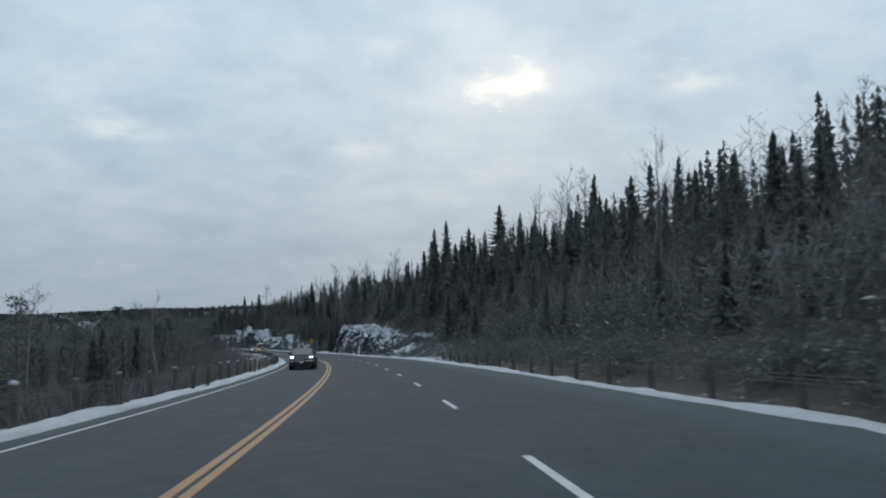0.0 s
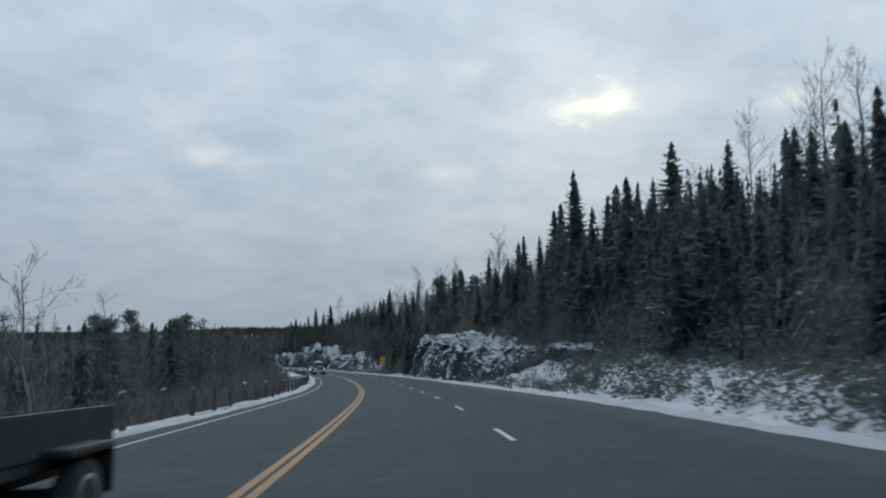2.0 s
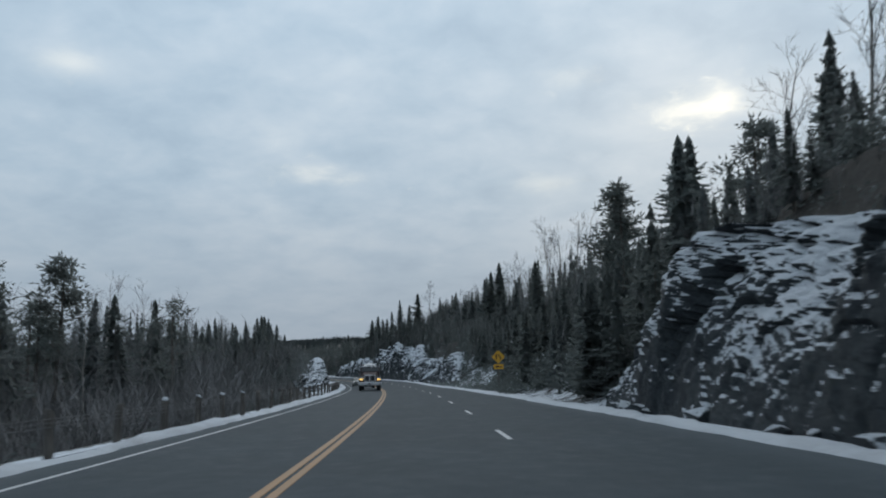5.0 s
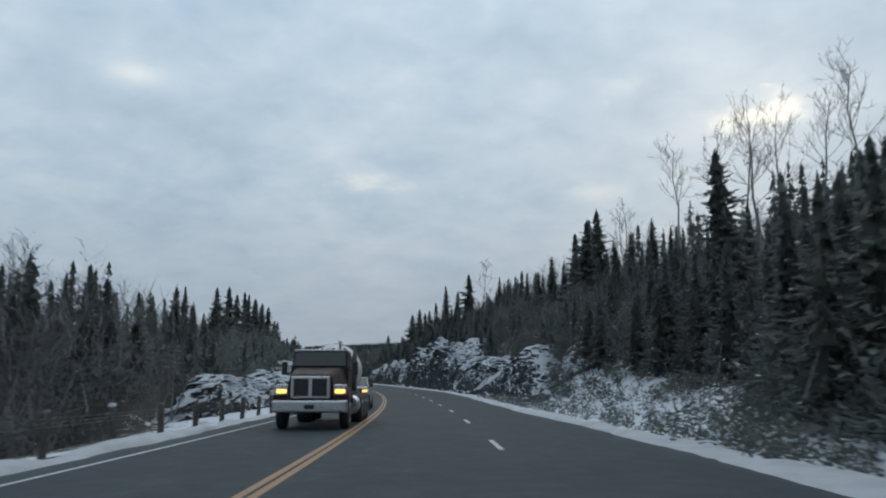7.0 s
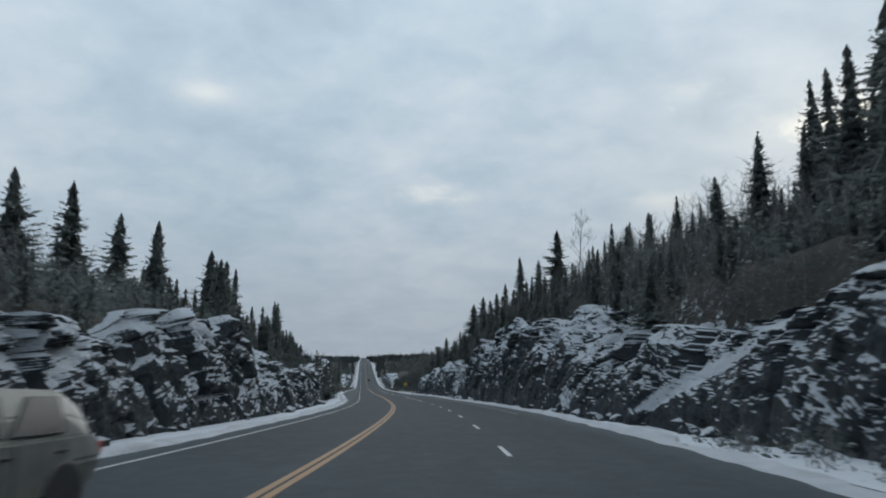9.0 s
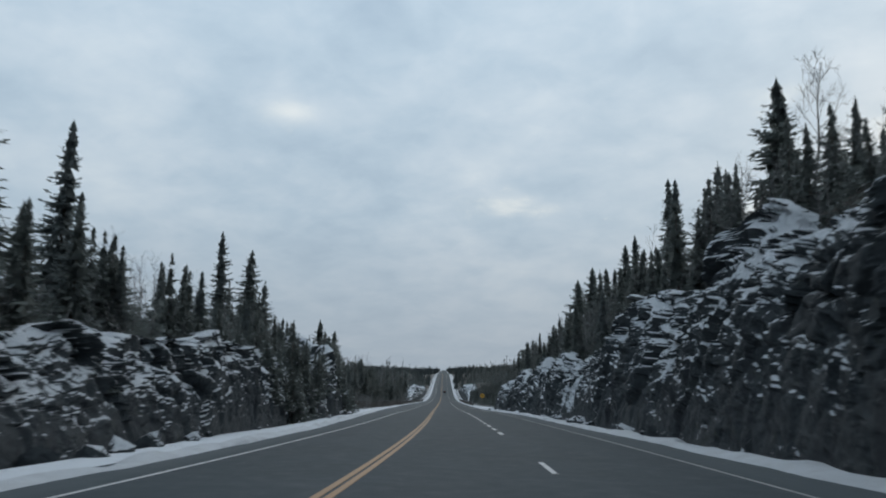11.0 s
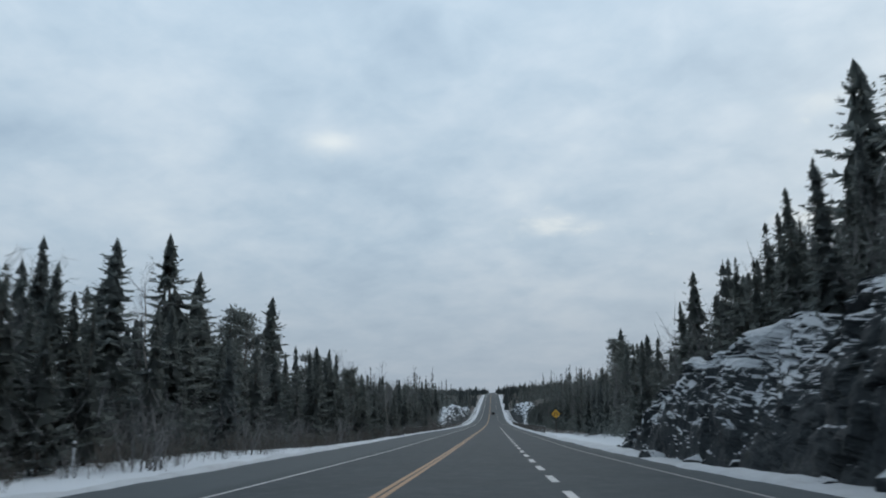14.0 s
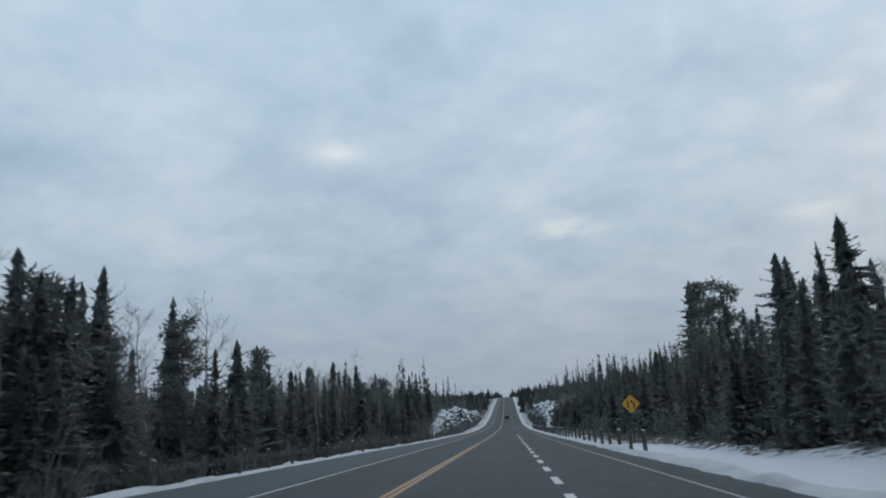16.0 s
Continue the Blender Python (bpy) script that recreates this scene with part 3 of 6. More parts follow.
def snow_bank(side, s0, s1, seed):
    """The ploughed edge of snow that lies along the pavement."""
    s = np.arange(s0, s1, 0.5)
    cols = 9
    w = np.linspace(0, 1, cols)
    S = np.repeat(s[:, None], cols, 1)
    width = np.where((S < 72) & (side > 0), 0.7, 1.15 if side > 0 else 0.8) * (1 + 0.8 * fbm(S / 3.0, 0 * S, seed, 4))
    start = -0.22 + 0.16 * fbm(S / 1.3, 0 * S + 3.0, seed + 4, 3) + 0.18 * fbm(S / 9.0, 0 * S + 7.0, seed + 5, 2)
    off = start + w[None] * np.maximum(width, 0.35)
    edge = EDGE_R(S) if side > 0 else EDGE_L(S)
    U = side * (edge + off)
    tall = 0.13 * (1 + 1.4 * fbm(S / 2.2, off / 1.0, seed + 9, 3))
    base = np.where(off > 0, land(S, U), 0.0)
    H = np.maximum(base, -0.4) + np.maximum(tall, 0.03) * np.sin(np.pi * w[None]) ** 0.6 - 0.02
    H[:, -1] -= 0.15
    f = grid_faces(*S.shape)
    return mesh_of("snow_bank", place(S, U, H).reshape(-1, 3), f, SNOW_BANK, True)


build_ground()
build_road()
for side, s0, s1, seed in ((1, -60, 560, 21), (-1, -60, 620, 43), (1, 560, 1150, 25), (-1, 620, 1150, 47)):
    tagged(new("snow_bank", snow_bank(side, s0, s1, seed)), "low ploughed bank of grey-white snow along the pavement", "snow", kind="structure")


# ---------------------------------------------------------------- rock cuts
def rock_cut(s0, s1, side, seed, step=0.18, label="dark fractured granite rock cut with snow on its ledges", lean=0.55, material=None, slab=None, drifts=(), uneven=1.0, foot=0.26, crest=0.26, bulk=1.0):
    rock, toe, edge = (ROCK_R, TOE_R, EDGE_R) if side > 0 else (ROCK_L, TOE_L, EDGE_L)
    s = np.arange(s0, s1 + step, step)
    top = rock(s) * (1 + 0.3 * uneven * fbm(s / 3.2, 0 * s, seed + 8, 3))
    nv = int(max(top.max(), 3) / step * 2.6) + 12
    v = np.linspace(0, 1, nv)
    S = np.repeat(s[:, None], nv, 1)
    R = np.repeat(top[:, None], nv, 1)
    # up the face, over the brow and back into the slope
    up = np.clip(v / 0.62, 0, 1)[None] + 0 * R
    back = np.clip((v - 0.62) / 0.38, 0, 1)[None] + 0 * R
    wob = 1.0 + 1.1 * fbm(S / 7.0, 0 * S, seed + 1, 3)
    # steep at the foot, easing back towards the brow
    X = R * lean * wob * (0.35 * up + 0.65 * up ** 2.4) + back * (1.2 + 0.25 * R)
    Y = R * (up - 0.05 * up ** 3) * (1 + 0.2 * uneven * fbm(S / 6.0, up * 0.7, seed + 2, 3)) - 0.35 * (1 - up) - 1.0 * (1 - up) ** 6
    toeu = edge(S) + toe(S)
    if side > 0:
        toeu = toeu + SHELF_R(S)
        Y = Y + land(S, toeu) * smooth01(SHELF_R(S) / 0.8)
    ground_h = land(S, side * (toeu + X))
    sink = smooth01((back - 0.12) * 1.3)
    Y = np.where(back > 0, Y * (1 - sink) + np.minimum(ground_h - 0.5, Y + 0.2) * sink, Y)
    Y = np.where(back >= 0.999, ground_h - 1.5, Y)
    loc = np.stack([S, X, Y], -1).reshape(-1, 3)
    ls, lx, ly = loc.T
    face = (up * (1 - back)).ravel()
    # tall blocks between upright joints, smaller ones broken out of them
    skew = np.stack([ls + 0.22 * ly + 0.5 * fbm(ls / 2.5, ly / 2.5, seed + 3, 2), lx, 0.36 * ly - 0.14 * ls], -1)
    big, fb, jb = blocks(skew, 2.5, seed, 1.0)
    mid, fm, jm = blocks(skew * (1.0, 1.0, 1.5) + 5, 0.95, seed + 20, 1.3)
    small, fs, _ = blocks(skew * (0.8, 1.0, 1.8) + 9, 0.42, seed + 40, 1.6)
    d = 1.2 * fb + 0.5 * fm + 0.26 * fs - 0.38 * np.exp(-(jb / 0.16) ** 2) - 0.16 * np.exp(-(jm / 0.09) ** 2)
    # ledges along the beds, whose dip and spacing change from block to block
    steep = 0.5 + 0.6 * face
    for bed, own, dip, force in ((1.4, big, 1.5, 0.62), (0.45, mid, 1.9, 0.58)):
        q = (ly - dip * (own[:, 1] - 0.38) * ls + 0.3 * fbm(ls / 2.0, ly / 2.0, seed + 5, 2)) / (bed * (0.7 + 0.7 * own[:, 2])) + 7 * own[:, 3]
        q = q - np.floor(q)
        d = d + lean * steep * bed * force * (q - smooth01((q - 0.74) / 0.26) - 0.12) * np.clip(0.75 + 1.9 * fbm(ls / 2.4, ly / 2.4, seed + 7, 2), 0.0, 1.3)
    fade = (smooth01(R / 1.3) * np.where(back > 0.9, 0.2, 1.0) * (1 - (1 - uneven) * smooth01(back * 4))).ravel()
    d = np.clip(d * fade * bulk * (0.72 + 0.05 * R.ravel()), -1.0 * bulk, 0.9 * bulk)
    drift = crest * smooth01((up.ravel() - 0.72) / 0.28) - foot * (1 - smooth01(up.ravel() / 0.7)) + 0.5 * fbm(ls / 4.5, ly / 2.2, seed + 6, 3)
    for at, high, long_, tall in drifts:   # hollows and chutes that hold deeper snow: along, height, half length, half height
        r2 = ((ls - at - 0.35 * (ly - high)) / long_) ** 2 + ((ly - high) / tall) ** 2
        drift = drift + 0.62 * np.exp(-r2 ** 1.5 * (1 + 0.9 * fbm(ls / 0.9, ly / 0.9, seed + 12, 2)))
    if slab is not None:   # a smooth tilted slab on which the snow lies whole
        at, slope, broad = slab
        on = smooth01(1.6 - np.abs(ls - at - slope * ly) / broad * 1.6) * smooth01(ly / 0.8)
        d = d * (1 - 0.75 * on) - 0.25 * on
        drift = drift + 0.75 * smooth01(on * 1.5 - 0.3)
    U = side * (toeu.ravel() + lx - d * (0.9 * face + 0.06))
    H = ly + d * (0.06 + 0.3 * back.ravel() * (1 - 0.5 * back.ravel()))
    # the ends sink back into the slope
    end = 1 - smooth01((ls - s0) / 3.5) * smooth01((s1 - ls) / 3.5)
    U, H = U + side * 2.0 * end, H - 1.6 * end
    P = place(ls, U, H)
    f = grid_faces(*S.shape)
    f = np.concatenate([f[:, [0, 1, 2]], f[:, [0, 2, 3]]])
    if side < 0:
        f = f[:, ::-1]
    return tagged(new("rock_cut", mesh_of("rock_cut", P, f, material or ROCK, drift=drift)), label, "rock")


CUTS = [
    rock_cut(108, 178, 1, 11, uneven=0.4, foot=0.06, label="blocky granite outcrop with a snow-covered brow", material=SNOWY_ROCK, drifts=((142.6, 4.2, 1.6, 1.0), (151.0, 5.3, 4.5, 1.1), (161.0, 4.6, 2.0, 1.5), (148.0, 0.8, 1.0, 0.8), (130.0, 4.2, 2.5, 0.6))),
    rock_cut(258, 315, 1, 31, slab=(290.5, -2.3, 1.7), drifts=((300.8, 1.0, 1.8, 0.9), (275.0, 0.7, 4.0, 0.9), (309.0, 5.6, 3.0, 0.8), (293.0, 4.3, 2.5, 0.6))),
    rock_cut(303, 452, 1, 61, label="long dark granite rock cut with snowy ledges",
             drifts=((312.0, 6.3, 4.0, 0.8), (376.2, 2.4, 1.1, 1.9), (379.6, 1.6, 0.35, 1.8), (386.2, 1.5, 0.35, 1.6), (373.4, 1.2, 0.4, 1.2), (391.0, 5.6, 2.5, 0.6), (383.2, 0.4, 2.0, 0.5), (330.0, 7.2, 6.0, 0.8), (360.0, 5.6, 4.0, 0.7), (349.0, 3.0, 1.5, 1.0), (425.0, 3.8, 3.0, 0.5))),
    rock_cut(232, 324, -1, 91, label="low granite outcrop thickly dusted with snow", material=SNOWY_ROCK, foot=0.1, crest=0.02, bulk=1.4,
             drifts=((296.8, 1.6, 1.0, 1.2), (287.5, 4.1, 5.0, 0.7), (289.6, 1.9, 1.2, 0.7), (303.5, 2.6, 1.6, 1.2), (308.0, 4.1, 3.0, 0.5), (262.0, 1.9, 6.0, 0.7), (275.0, 2.6, 3.0, 0.6), (247.0, 1.2, 6.0, 0.9))),
    rock_cut(318, 392, -1, 131, label="broken granite ledge overgrown and dusted with snow"),
    rock_cut(636, 834, 1, 151, 0.9, "far granite rock cut with snow"),
    rock_cut(588, 834, -1, 171, 0.9, "far granite rock cut with snow"),
]


# ---------------------------------------------------------------- trees
def tube(points, radii, sides=5):
    """A tapered tube along points: vertices and triangles."""
    points, radii = np.asarray(points, float), np.asarray(radii, float)
    d = np.gradient(points, axis=0)
    d /= np.linalg.norm(d, axis=1, keepdims=True) + 1e-9
    ref = np.where(np.abs(d[:, 2:3]) > 0.9, (1.0, 0, 0), (0, 0, 1.0))
    a = np.cross(d, ref)
    a /= np.linalg.norm(a, axis=1, keepdims=True) + 1e-9
    b = np.cross(d, a)
    ang = np.arange(sides) * 2 * np.pi / sides
    V = points[:, None] + radii[:, None, None] * (a[:, None] * np.cos(ang)[None, :, None] + b[:, None] * np.sin(ang)[None, :, None])
    F = []
    for i in range(len(points) - 1):
        for j in range(sides):
            p, q = i * sides + j, i * sides + (j + 1) % sides
            F += [(p, q, q + sides), (p, q + sides, p + sides)]
    return V.reshape(-1, 3), np.array(F)


def join(pieces):
    V, F, n = [], [], 0
    for v, f in pieces:
        V.append(v)
        F.append(f + n)
        n += len(v)
    return np.concatenate(V), np.concatenate(F)


def conifer(rng, tall, wide, whorls, per, droop, lift, twigs, bare=0.04, ragged=0.3, core=0.45, rings=10, taper=0.9, stout=1.0, gaps=0.08):
    """Trunk and crown of one conifer: whorls of boughs, each a frond of needled twigs, round a ragged core."""
    trunk = tube([(0, 0, -0.5), (0.03, 0, tall * 0.4), (0, 0.03, tall * 0.8), (0, 0, tall)], [0.012 * tall, 0.009 * tall, 0.004 * tall, 0.01])

    def reach_at(t):
        t = np.asarray(t, float)
        r = wide * (np.clip(1 - t, 0, 1) ** taper * 0.985 + 0.015)
        return np.where(t < 0.12, r * (0.62 + 3.2 * t), r)

    n = whorls * per
    t = ((np.arange(whorls) + 0.5) / whorls).repeat(per)
    a = (rng.random(whorls) * 6.28).repeat(per) + (np.tile(np.arange(per), whorls) + 0.8 * rng.random(n)) * 2 * np.pi / per
    t = np.clip(t + rng.uniform(-0.75, 0.75, n) / whorls, 0, 0.975)
    # one side of a tree is often thinner than the other
    lop = 1 + 0.14 * np.cos(a - rng.random() * 6.28) + 0.10 * np.cos(2 * a + 5 * t + rng.random() * 6.28)
    L = reach_at(t) * lop * (1 + ragged * (rng.random(n) - 0.62)) * np.where(rng.random(n) < gaps, 0.55, 1.0)
    fall = droop * (0.6 + 0.8 * rng.random(n)) * np.clip(1.25 - t, 0.2, 1)
    rise = lift * (0.6 + 0.8 * rng.random(n)) + np.clip(t - 0.75, 0, 1) * 1.6
    z = tall * (bare + (1 - bare) * t)
    i = np.arange(n).repeat(twigs)
    k = np.tile(np.arange(twigs), n)
    f = np.clip(0.14 + 0.86 * (k + rng.random(len(k))) / twigs, 0, 1)
    keep = (rng.random(len(i)) < np.clip(0.35 + 0.9 * L[i] / wide, 0, 1)) | (k == twigs - 1)
    i, k, f = i[keep], k[keep], f[keep]
    m = len(i)
    out = np.stack([np.cos(a[i]), np.sin(a[i]), 0 * a[i]], -1)
    side = np.stack([-np.sin(a[i]), np.cos(a[i]), 0 * a[i]], -1) * np.where(k % 2, 1, -1)[:, None]
    p = out * (L[i] * f)[:, None]
    p[:, 2] = z[i] + L[i] * (rise[i] * f * f - fall[i] * f)
    open_ = np.where(k == twigs - 1, 0.1, rng.uniform(0.35, 1.15, m))
    d = out * np.cos(open_)[:, None] + side * np.sin(open_)[:, None]
    d[:, 2] += 2 * rise[i] * f - fall[i] + rng.uniform(-0.45, 0.18, m)
    d /= np.linalg.norm(d, axis=1, keepdims=True)
    w = np.cross(d, rng.normal(size=(m, 3)) + (0, 0, 0.6))
    w /= np.linalg.norm(w, axis=1, keepdims=True) + 1e-6
    ln = (L[i] * 0.46 * (1.05 - f) ** 0.7 * rng.uniform(0.65, 1.3, m) + tall * (0.004 + 0.009 * np.sqrt(L[i] / wide)))[:, None]
    wd = stout * (0.17 * ln + 0.0026 * tall)
    spray = np.stack([p + w * wd, p - w * wd, p + d * ln], 1).reshape(-1, 3)
    pieces = [(spray, np.arange(m * 3).reshape(-1, 3))]
    # needles close to the trunk: many overlapping ragged flakes
    q = rings * 9
    tc = rng.random(q) ** 1.15
    ac = rng.random(q) * 6.28
    rc = reach_at(tc) * core * (0.25 + 0.75 * rng.random(q))
    zc = tall * (bare + (1 - bare) * tc)
    at = np.stack([np.cos(ac) * rc, np.sin(ac) * rc, zc], -1)
    tan = np.stack([-np.sin(ac), np.cos(ac), rng.normal(size=q) * 0.3], -1)
    size = (0.035 * tall + 0.32 * reach_at(tc)) * (0.6 + 0.7 * rng.random(q))
    top = at * (0.55, 0.55, 1)
    top[:, 2] += size * 1.3
    flake = np.stack([at + tan * size[:, None] * 0.5, at - tan * size[:, None] * 0.5, top], 1).reshape(-1, 3)
    pieces.append((flake, np.arange(len(flake)).reshape(-1, 3)))
    pieces.append(tube([(0, 0, tall * 0.93), (0, 0, tall * 1.03)], [0.05, 0.015], 3))
    return trunk, join(pieces)


def pine(rng, tall, wide, limbs_=30, clumps=3):
    """A pine with a rounded, clumped crown."""
    trunk = tube([(0, 0, -0.5), (0.08, 0, tall * 0.4), (-0.05, 0.06, tall * 0.75), (0, 0, tall * 0.97)], [0.015 * tall, 0.011 * tall, 0.006 * tall, 0.02], 6)
    pieces, limbs = [], [trunk]
    for k in range(limbs_):
        t = 0.34 + 0.66 * (k + rng.random()) / limbs_
        z, a = tall * t, rng.random() * 2 * np.pi
        q = max(0, (t - 0.5) / 0.5)
        L = wide * (1.0 - 0.82 * q ** 1.6) * (0.6 + 0.55 * rng.random())
        d = np.array((np.cos(a), np.sin(a), 0.15 + 0.3 * rng.random()))
        root = np.array((0, 0, z - 0.22 * L))
        tip = root + d * L
        limbs.append(tube([root, (root + tip) / 2 + (0, 0, -0.05 * L), tip], [0.035, 0.025, 0.01], 3))
        for c in range(clumps):
            cen = root + d * L * (0.4 + 0.65 * rng.random()) + (rng.random(3) - 0.5) * 0.5 * L * np.array((1, 1, 0.4))
            n = 30
            off = rng.normal(size=(n, 3)) * (0.30, 0.30, 0.16)
            dirs = off * (1, 1, 1.4) + rng.normal(size=(n, 3)) * 0.15 + (0, 0, 0.12)
            dirs /= np.linalg.norm(dirs, axis=1, keepdims=True)
            ln = 0.26 + 0.22 * rng.random((n, 1))
            side = np.cross(dirs, rng.normal(size=(n, 3)))
            side /= np.linalg.norm(side, axis=1, keepdims=True)
            p = cen + off
            v = np.stack([p + side * 0.075, p - side * 0.075, p + dirs * ln], 1).reshape(-1, 3)
            pieces.append((v, np.arange(n * 3).reshape(-1, 3)))
    return join(limbs), join(pieces)


def bare_tree(rng, tall, spread_=0.3, fork=0.45, fine=True):
    """A leafless broad-leaved tree: trunk, limbs and twigs."""
    lean = (rng.random(2) - 0.5) * 0.08 * tall
    pts = [np.array((0, 0, -0.5))]
    for k in range(1, 6):
        f = k / 5
        pts.append(np.array((lean[0] * f + rng.normal() * 0.012 * tall, lean[1] * f + rng.normal() * 0.012 * tall, tall * 0.9 * f)))
    rad = 0.011 * tall * (1 - 0.85 * np.linspace(0, 1, 6))
    trunk = tube(pts, rad, 6)
    limbs = []

    def grow(base, d, L, r, level):
        n = (4, 3, 2)[level - 1]
        p, path = base, [base]
        dd = d / np.linalg.norm(d)
        for i in range(n - 1):
            dd = dd + rng.normal(size=3) * 0.14 + np.array((0, 0, 0.10))
            dd /= np.linalg.norm(dd)
            p = p + dd * L / (n - 1)
            path.append(p)
        limbs.append(tube(path, max(r, 0.009) * np.linspace(1, 0.35, n), 3))
        if level >= (3 if fine else 2):
            return
        for i in range(4):
            f = 0.3 + 0.67 * rng.random()
            k = min(int(f * (n - 1)), n - 2)
            at = path[k] + (path[k + 1] - path[k]) * (f * (n - 1) - k)
            nd = dd + rng.normal(size=3) * 0.62 + np.array((0, 0, 0.22))
            grow(at, nd, L * (0.42 + 0.25 * rng.random()), r * 0.5, level + 1)

    count = 14
    for k in range(count):
        f = fork + (1 - fork) * (k + rng.random() * 0.6) / count
        i = min(int(f * 5), 4)
        at = pts[i] + (pts[i + 1] - pts[i]) * (f * 5 - i)
        a = rng.random() * 2 * np.pi
        d = np.array((np.cos(a), np.sin(a), 0.75 + 0.5 * rng.random()))
        grow(at, d, tall * spread_ * (1.15 - 0.75 * f) * (0.7 + 0.5 * rng.random()), max(0.018, 0.0042 * tall * (1.1 - f)), 1)
    return trunk, join(limbs)


def sapling(rng, tall, twigs=60):
    """A thin leafless tree of the thickets: a crooked stem and a haze of fine twigs."""
    pts = np.array([(0, 0, -0.4)] + [(rng.normal() * 0.007 * tall * k, rng.normal() * 0.007 * tall * k, tall * k / 4) for k in range(1, 5)])
    stem = tube(pts, 0.0042 * tall * np.array((1, 0.85, 0.6, 0.35, 0.1)), 4)
    f = 0.3 + 0.7 * rng.random(twigs) ** 0.8
    at = np.stack([np.interp(f * tall, pts[:, 2], pts[:, c]) for c in range(3)], -1)
    a = rng.random(twigs) * 6.28
    L = tall * (0.06 + 0.30 * np.sqrt(np.clip(1.03 - f, 0, 1)) * rng.random(twigs))
    d = np.stack([np.cos(a), np.sin(a), rng.uniform(0.7, 1.9, twigs)], -1)
    d /= np.linalg.norm(d, axis=1, keepdims=True)
    w = np.cross(d, rng.normal(size=(twigs, 3)))
    w *= 0.0019 * tall / (np.linalg.norm(w, axis=1, keepdims=True) + 1e-6)
    tip = at + d * L[:, None]
    pieces = [(np.stack([at + w, at - w, tip], 1).reshape(-1, 3), np.arange(twigs * 3).reshape(-1, 3))]
    for _ in range(2):   # twigs on the twigs
        g = rng.uniform(0.3, 0.85, (twigs, 1))
        b0 = at + d * L[:, None] * g
        e = d + rng.normal(size=(twigs, 3)) * 0.55
        e /= np.linalg.norm(e, axis=1, keepdims=True)
        v = np.stack([b0 + w * 0.7, b0 - w * 0.7, b0 + e * L[:, None] * 0.5], 1).reshape(-1, 3)
        pieces.append((v, np.arange(twigs * 3).reshape(-1, 3)))
    return stem, join(pieces)


def bush(rng, tall, stems=16):
    pieces = []
    for k in range(stems):
        a, r = rng.random() * 6.28, rng.random() * tall * 0.35
        base = np.array((np.cos(a) * r, np.sin(a) * r, -0.1))
        top = base + np.array((rng.normal() * 0.28 * tall, rng.normal() * 0.28 * tall, tall * (0.55 + 0.5 * rng.random())))
        mid = (base + top) / 2 + rng.normal(size=3) * 0.06 * tall
        pieces.append(tube([base, mid, top], [0.018, 0.012, 0.004], 3))
        for j in range(3):
            f = 0.35 + 0.6 * rng.random()
            p = base + (top - base) * f
            pieces.append(tube([p, p + rng.normal(size=3) * 0.16 * tall + (0, 0, 0.14 * tall)], [0.008, 0.003], 3))
    return join(pieces)


rng = np.random.default_rng(7)
KINDS = {}


def kind_of(name, trees, crown_mat, trunk_mat, label, category="tree"):
    KINDS[name] = [(mesh_of(name + "_trunk", *t, trunk_mat, True), mesh_of(name + "_crown", *c, crown_mat)) for t, c in trees], label, category
    return trees


RAW = {}
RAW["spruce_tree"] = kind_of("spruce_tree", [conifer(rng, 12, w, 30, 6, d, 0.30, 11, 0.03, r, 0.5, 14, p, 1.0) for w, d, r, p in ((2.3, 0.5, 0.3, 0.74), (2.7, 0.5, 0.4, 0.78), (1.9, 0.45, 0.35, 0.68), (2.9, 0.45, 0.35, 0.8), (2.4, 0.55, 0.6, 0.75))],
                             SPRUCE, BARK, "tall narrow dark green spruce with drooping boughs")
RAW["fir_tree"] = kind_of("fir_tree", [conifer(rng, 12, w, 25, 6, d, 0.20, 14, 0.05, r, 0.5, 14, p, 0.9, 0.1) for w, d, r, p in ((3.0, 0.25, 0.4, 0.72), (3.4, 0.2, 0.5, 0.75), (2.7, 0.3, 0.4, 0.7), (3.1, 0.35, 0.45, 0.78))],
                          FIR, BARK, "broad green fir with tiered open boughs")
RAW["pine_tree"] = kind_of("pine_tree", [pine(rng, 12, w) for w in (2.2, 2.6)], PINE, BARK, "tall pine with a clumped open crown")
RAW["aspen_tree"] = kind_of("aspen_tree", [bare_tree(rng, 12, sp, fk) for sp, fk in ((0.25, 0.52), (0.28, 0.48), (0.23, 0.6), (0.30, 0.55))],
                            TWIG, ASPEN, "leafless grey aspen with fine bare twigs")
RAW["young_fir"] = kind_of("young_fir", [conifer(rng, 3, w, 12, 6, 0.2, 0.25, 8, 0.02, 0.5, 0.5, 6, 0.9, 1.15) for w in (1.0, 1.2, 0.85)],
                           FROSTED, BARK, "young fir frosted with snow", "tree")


def plant(kind, s, u, tall, turn=None, group="trees beside the road", pick=None, wide=1.0, h=None):
    variants, label, category = KINDS[kind]
    base = 3.0 if kind == "young_fir" else 12.0
    k = (int(rng.integers(len(variants))) if pick is None else pick) % len(variants)
    x, y, z = place(s, u, land(s, u) if h is None else h)
    root = tagged(new(kind), label, category, group)
    f = tall / base
    root.matrix_basis = pose(x, y, z - 0.08 * f, rng.normal() * 1.2, rng.normal() * 1.2, rng.random() * 360 if turn is None else turn) @ Matrix.Diagonal((f * wide, f * wide, f, 1))
    trunk, crown = variants[k]
    child("trunk", trunk, root)
    child("crown", crown, root)
    return root


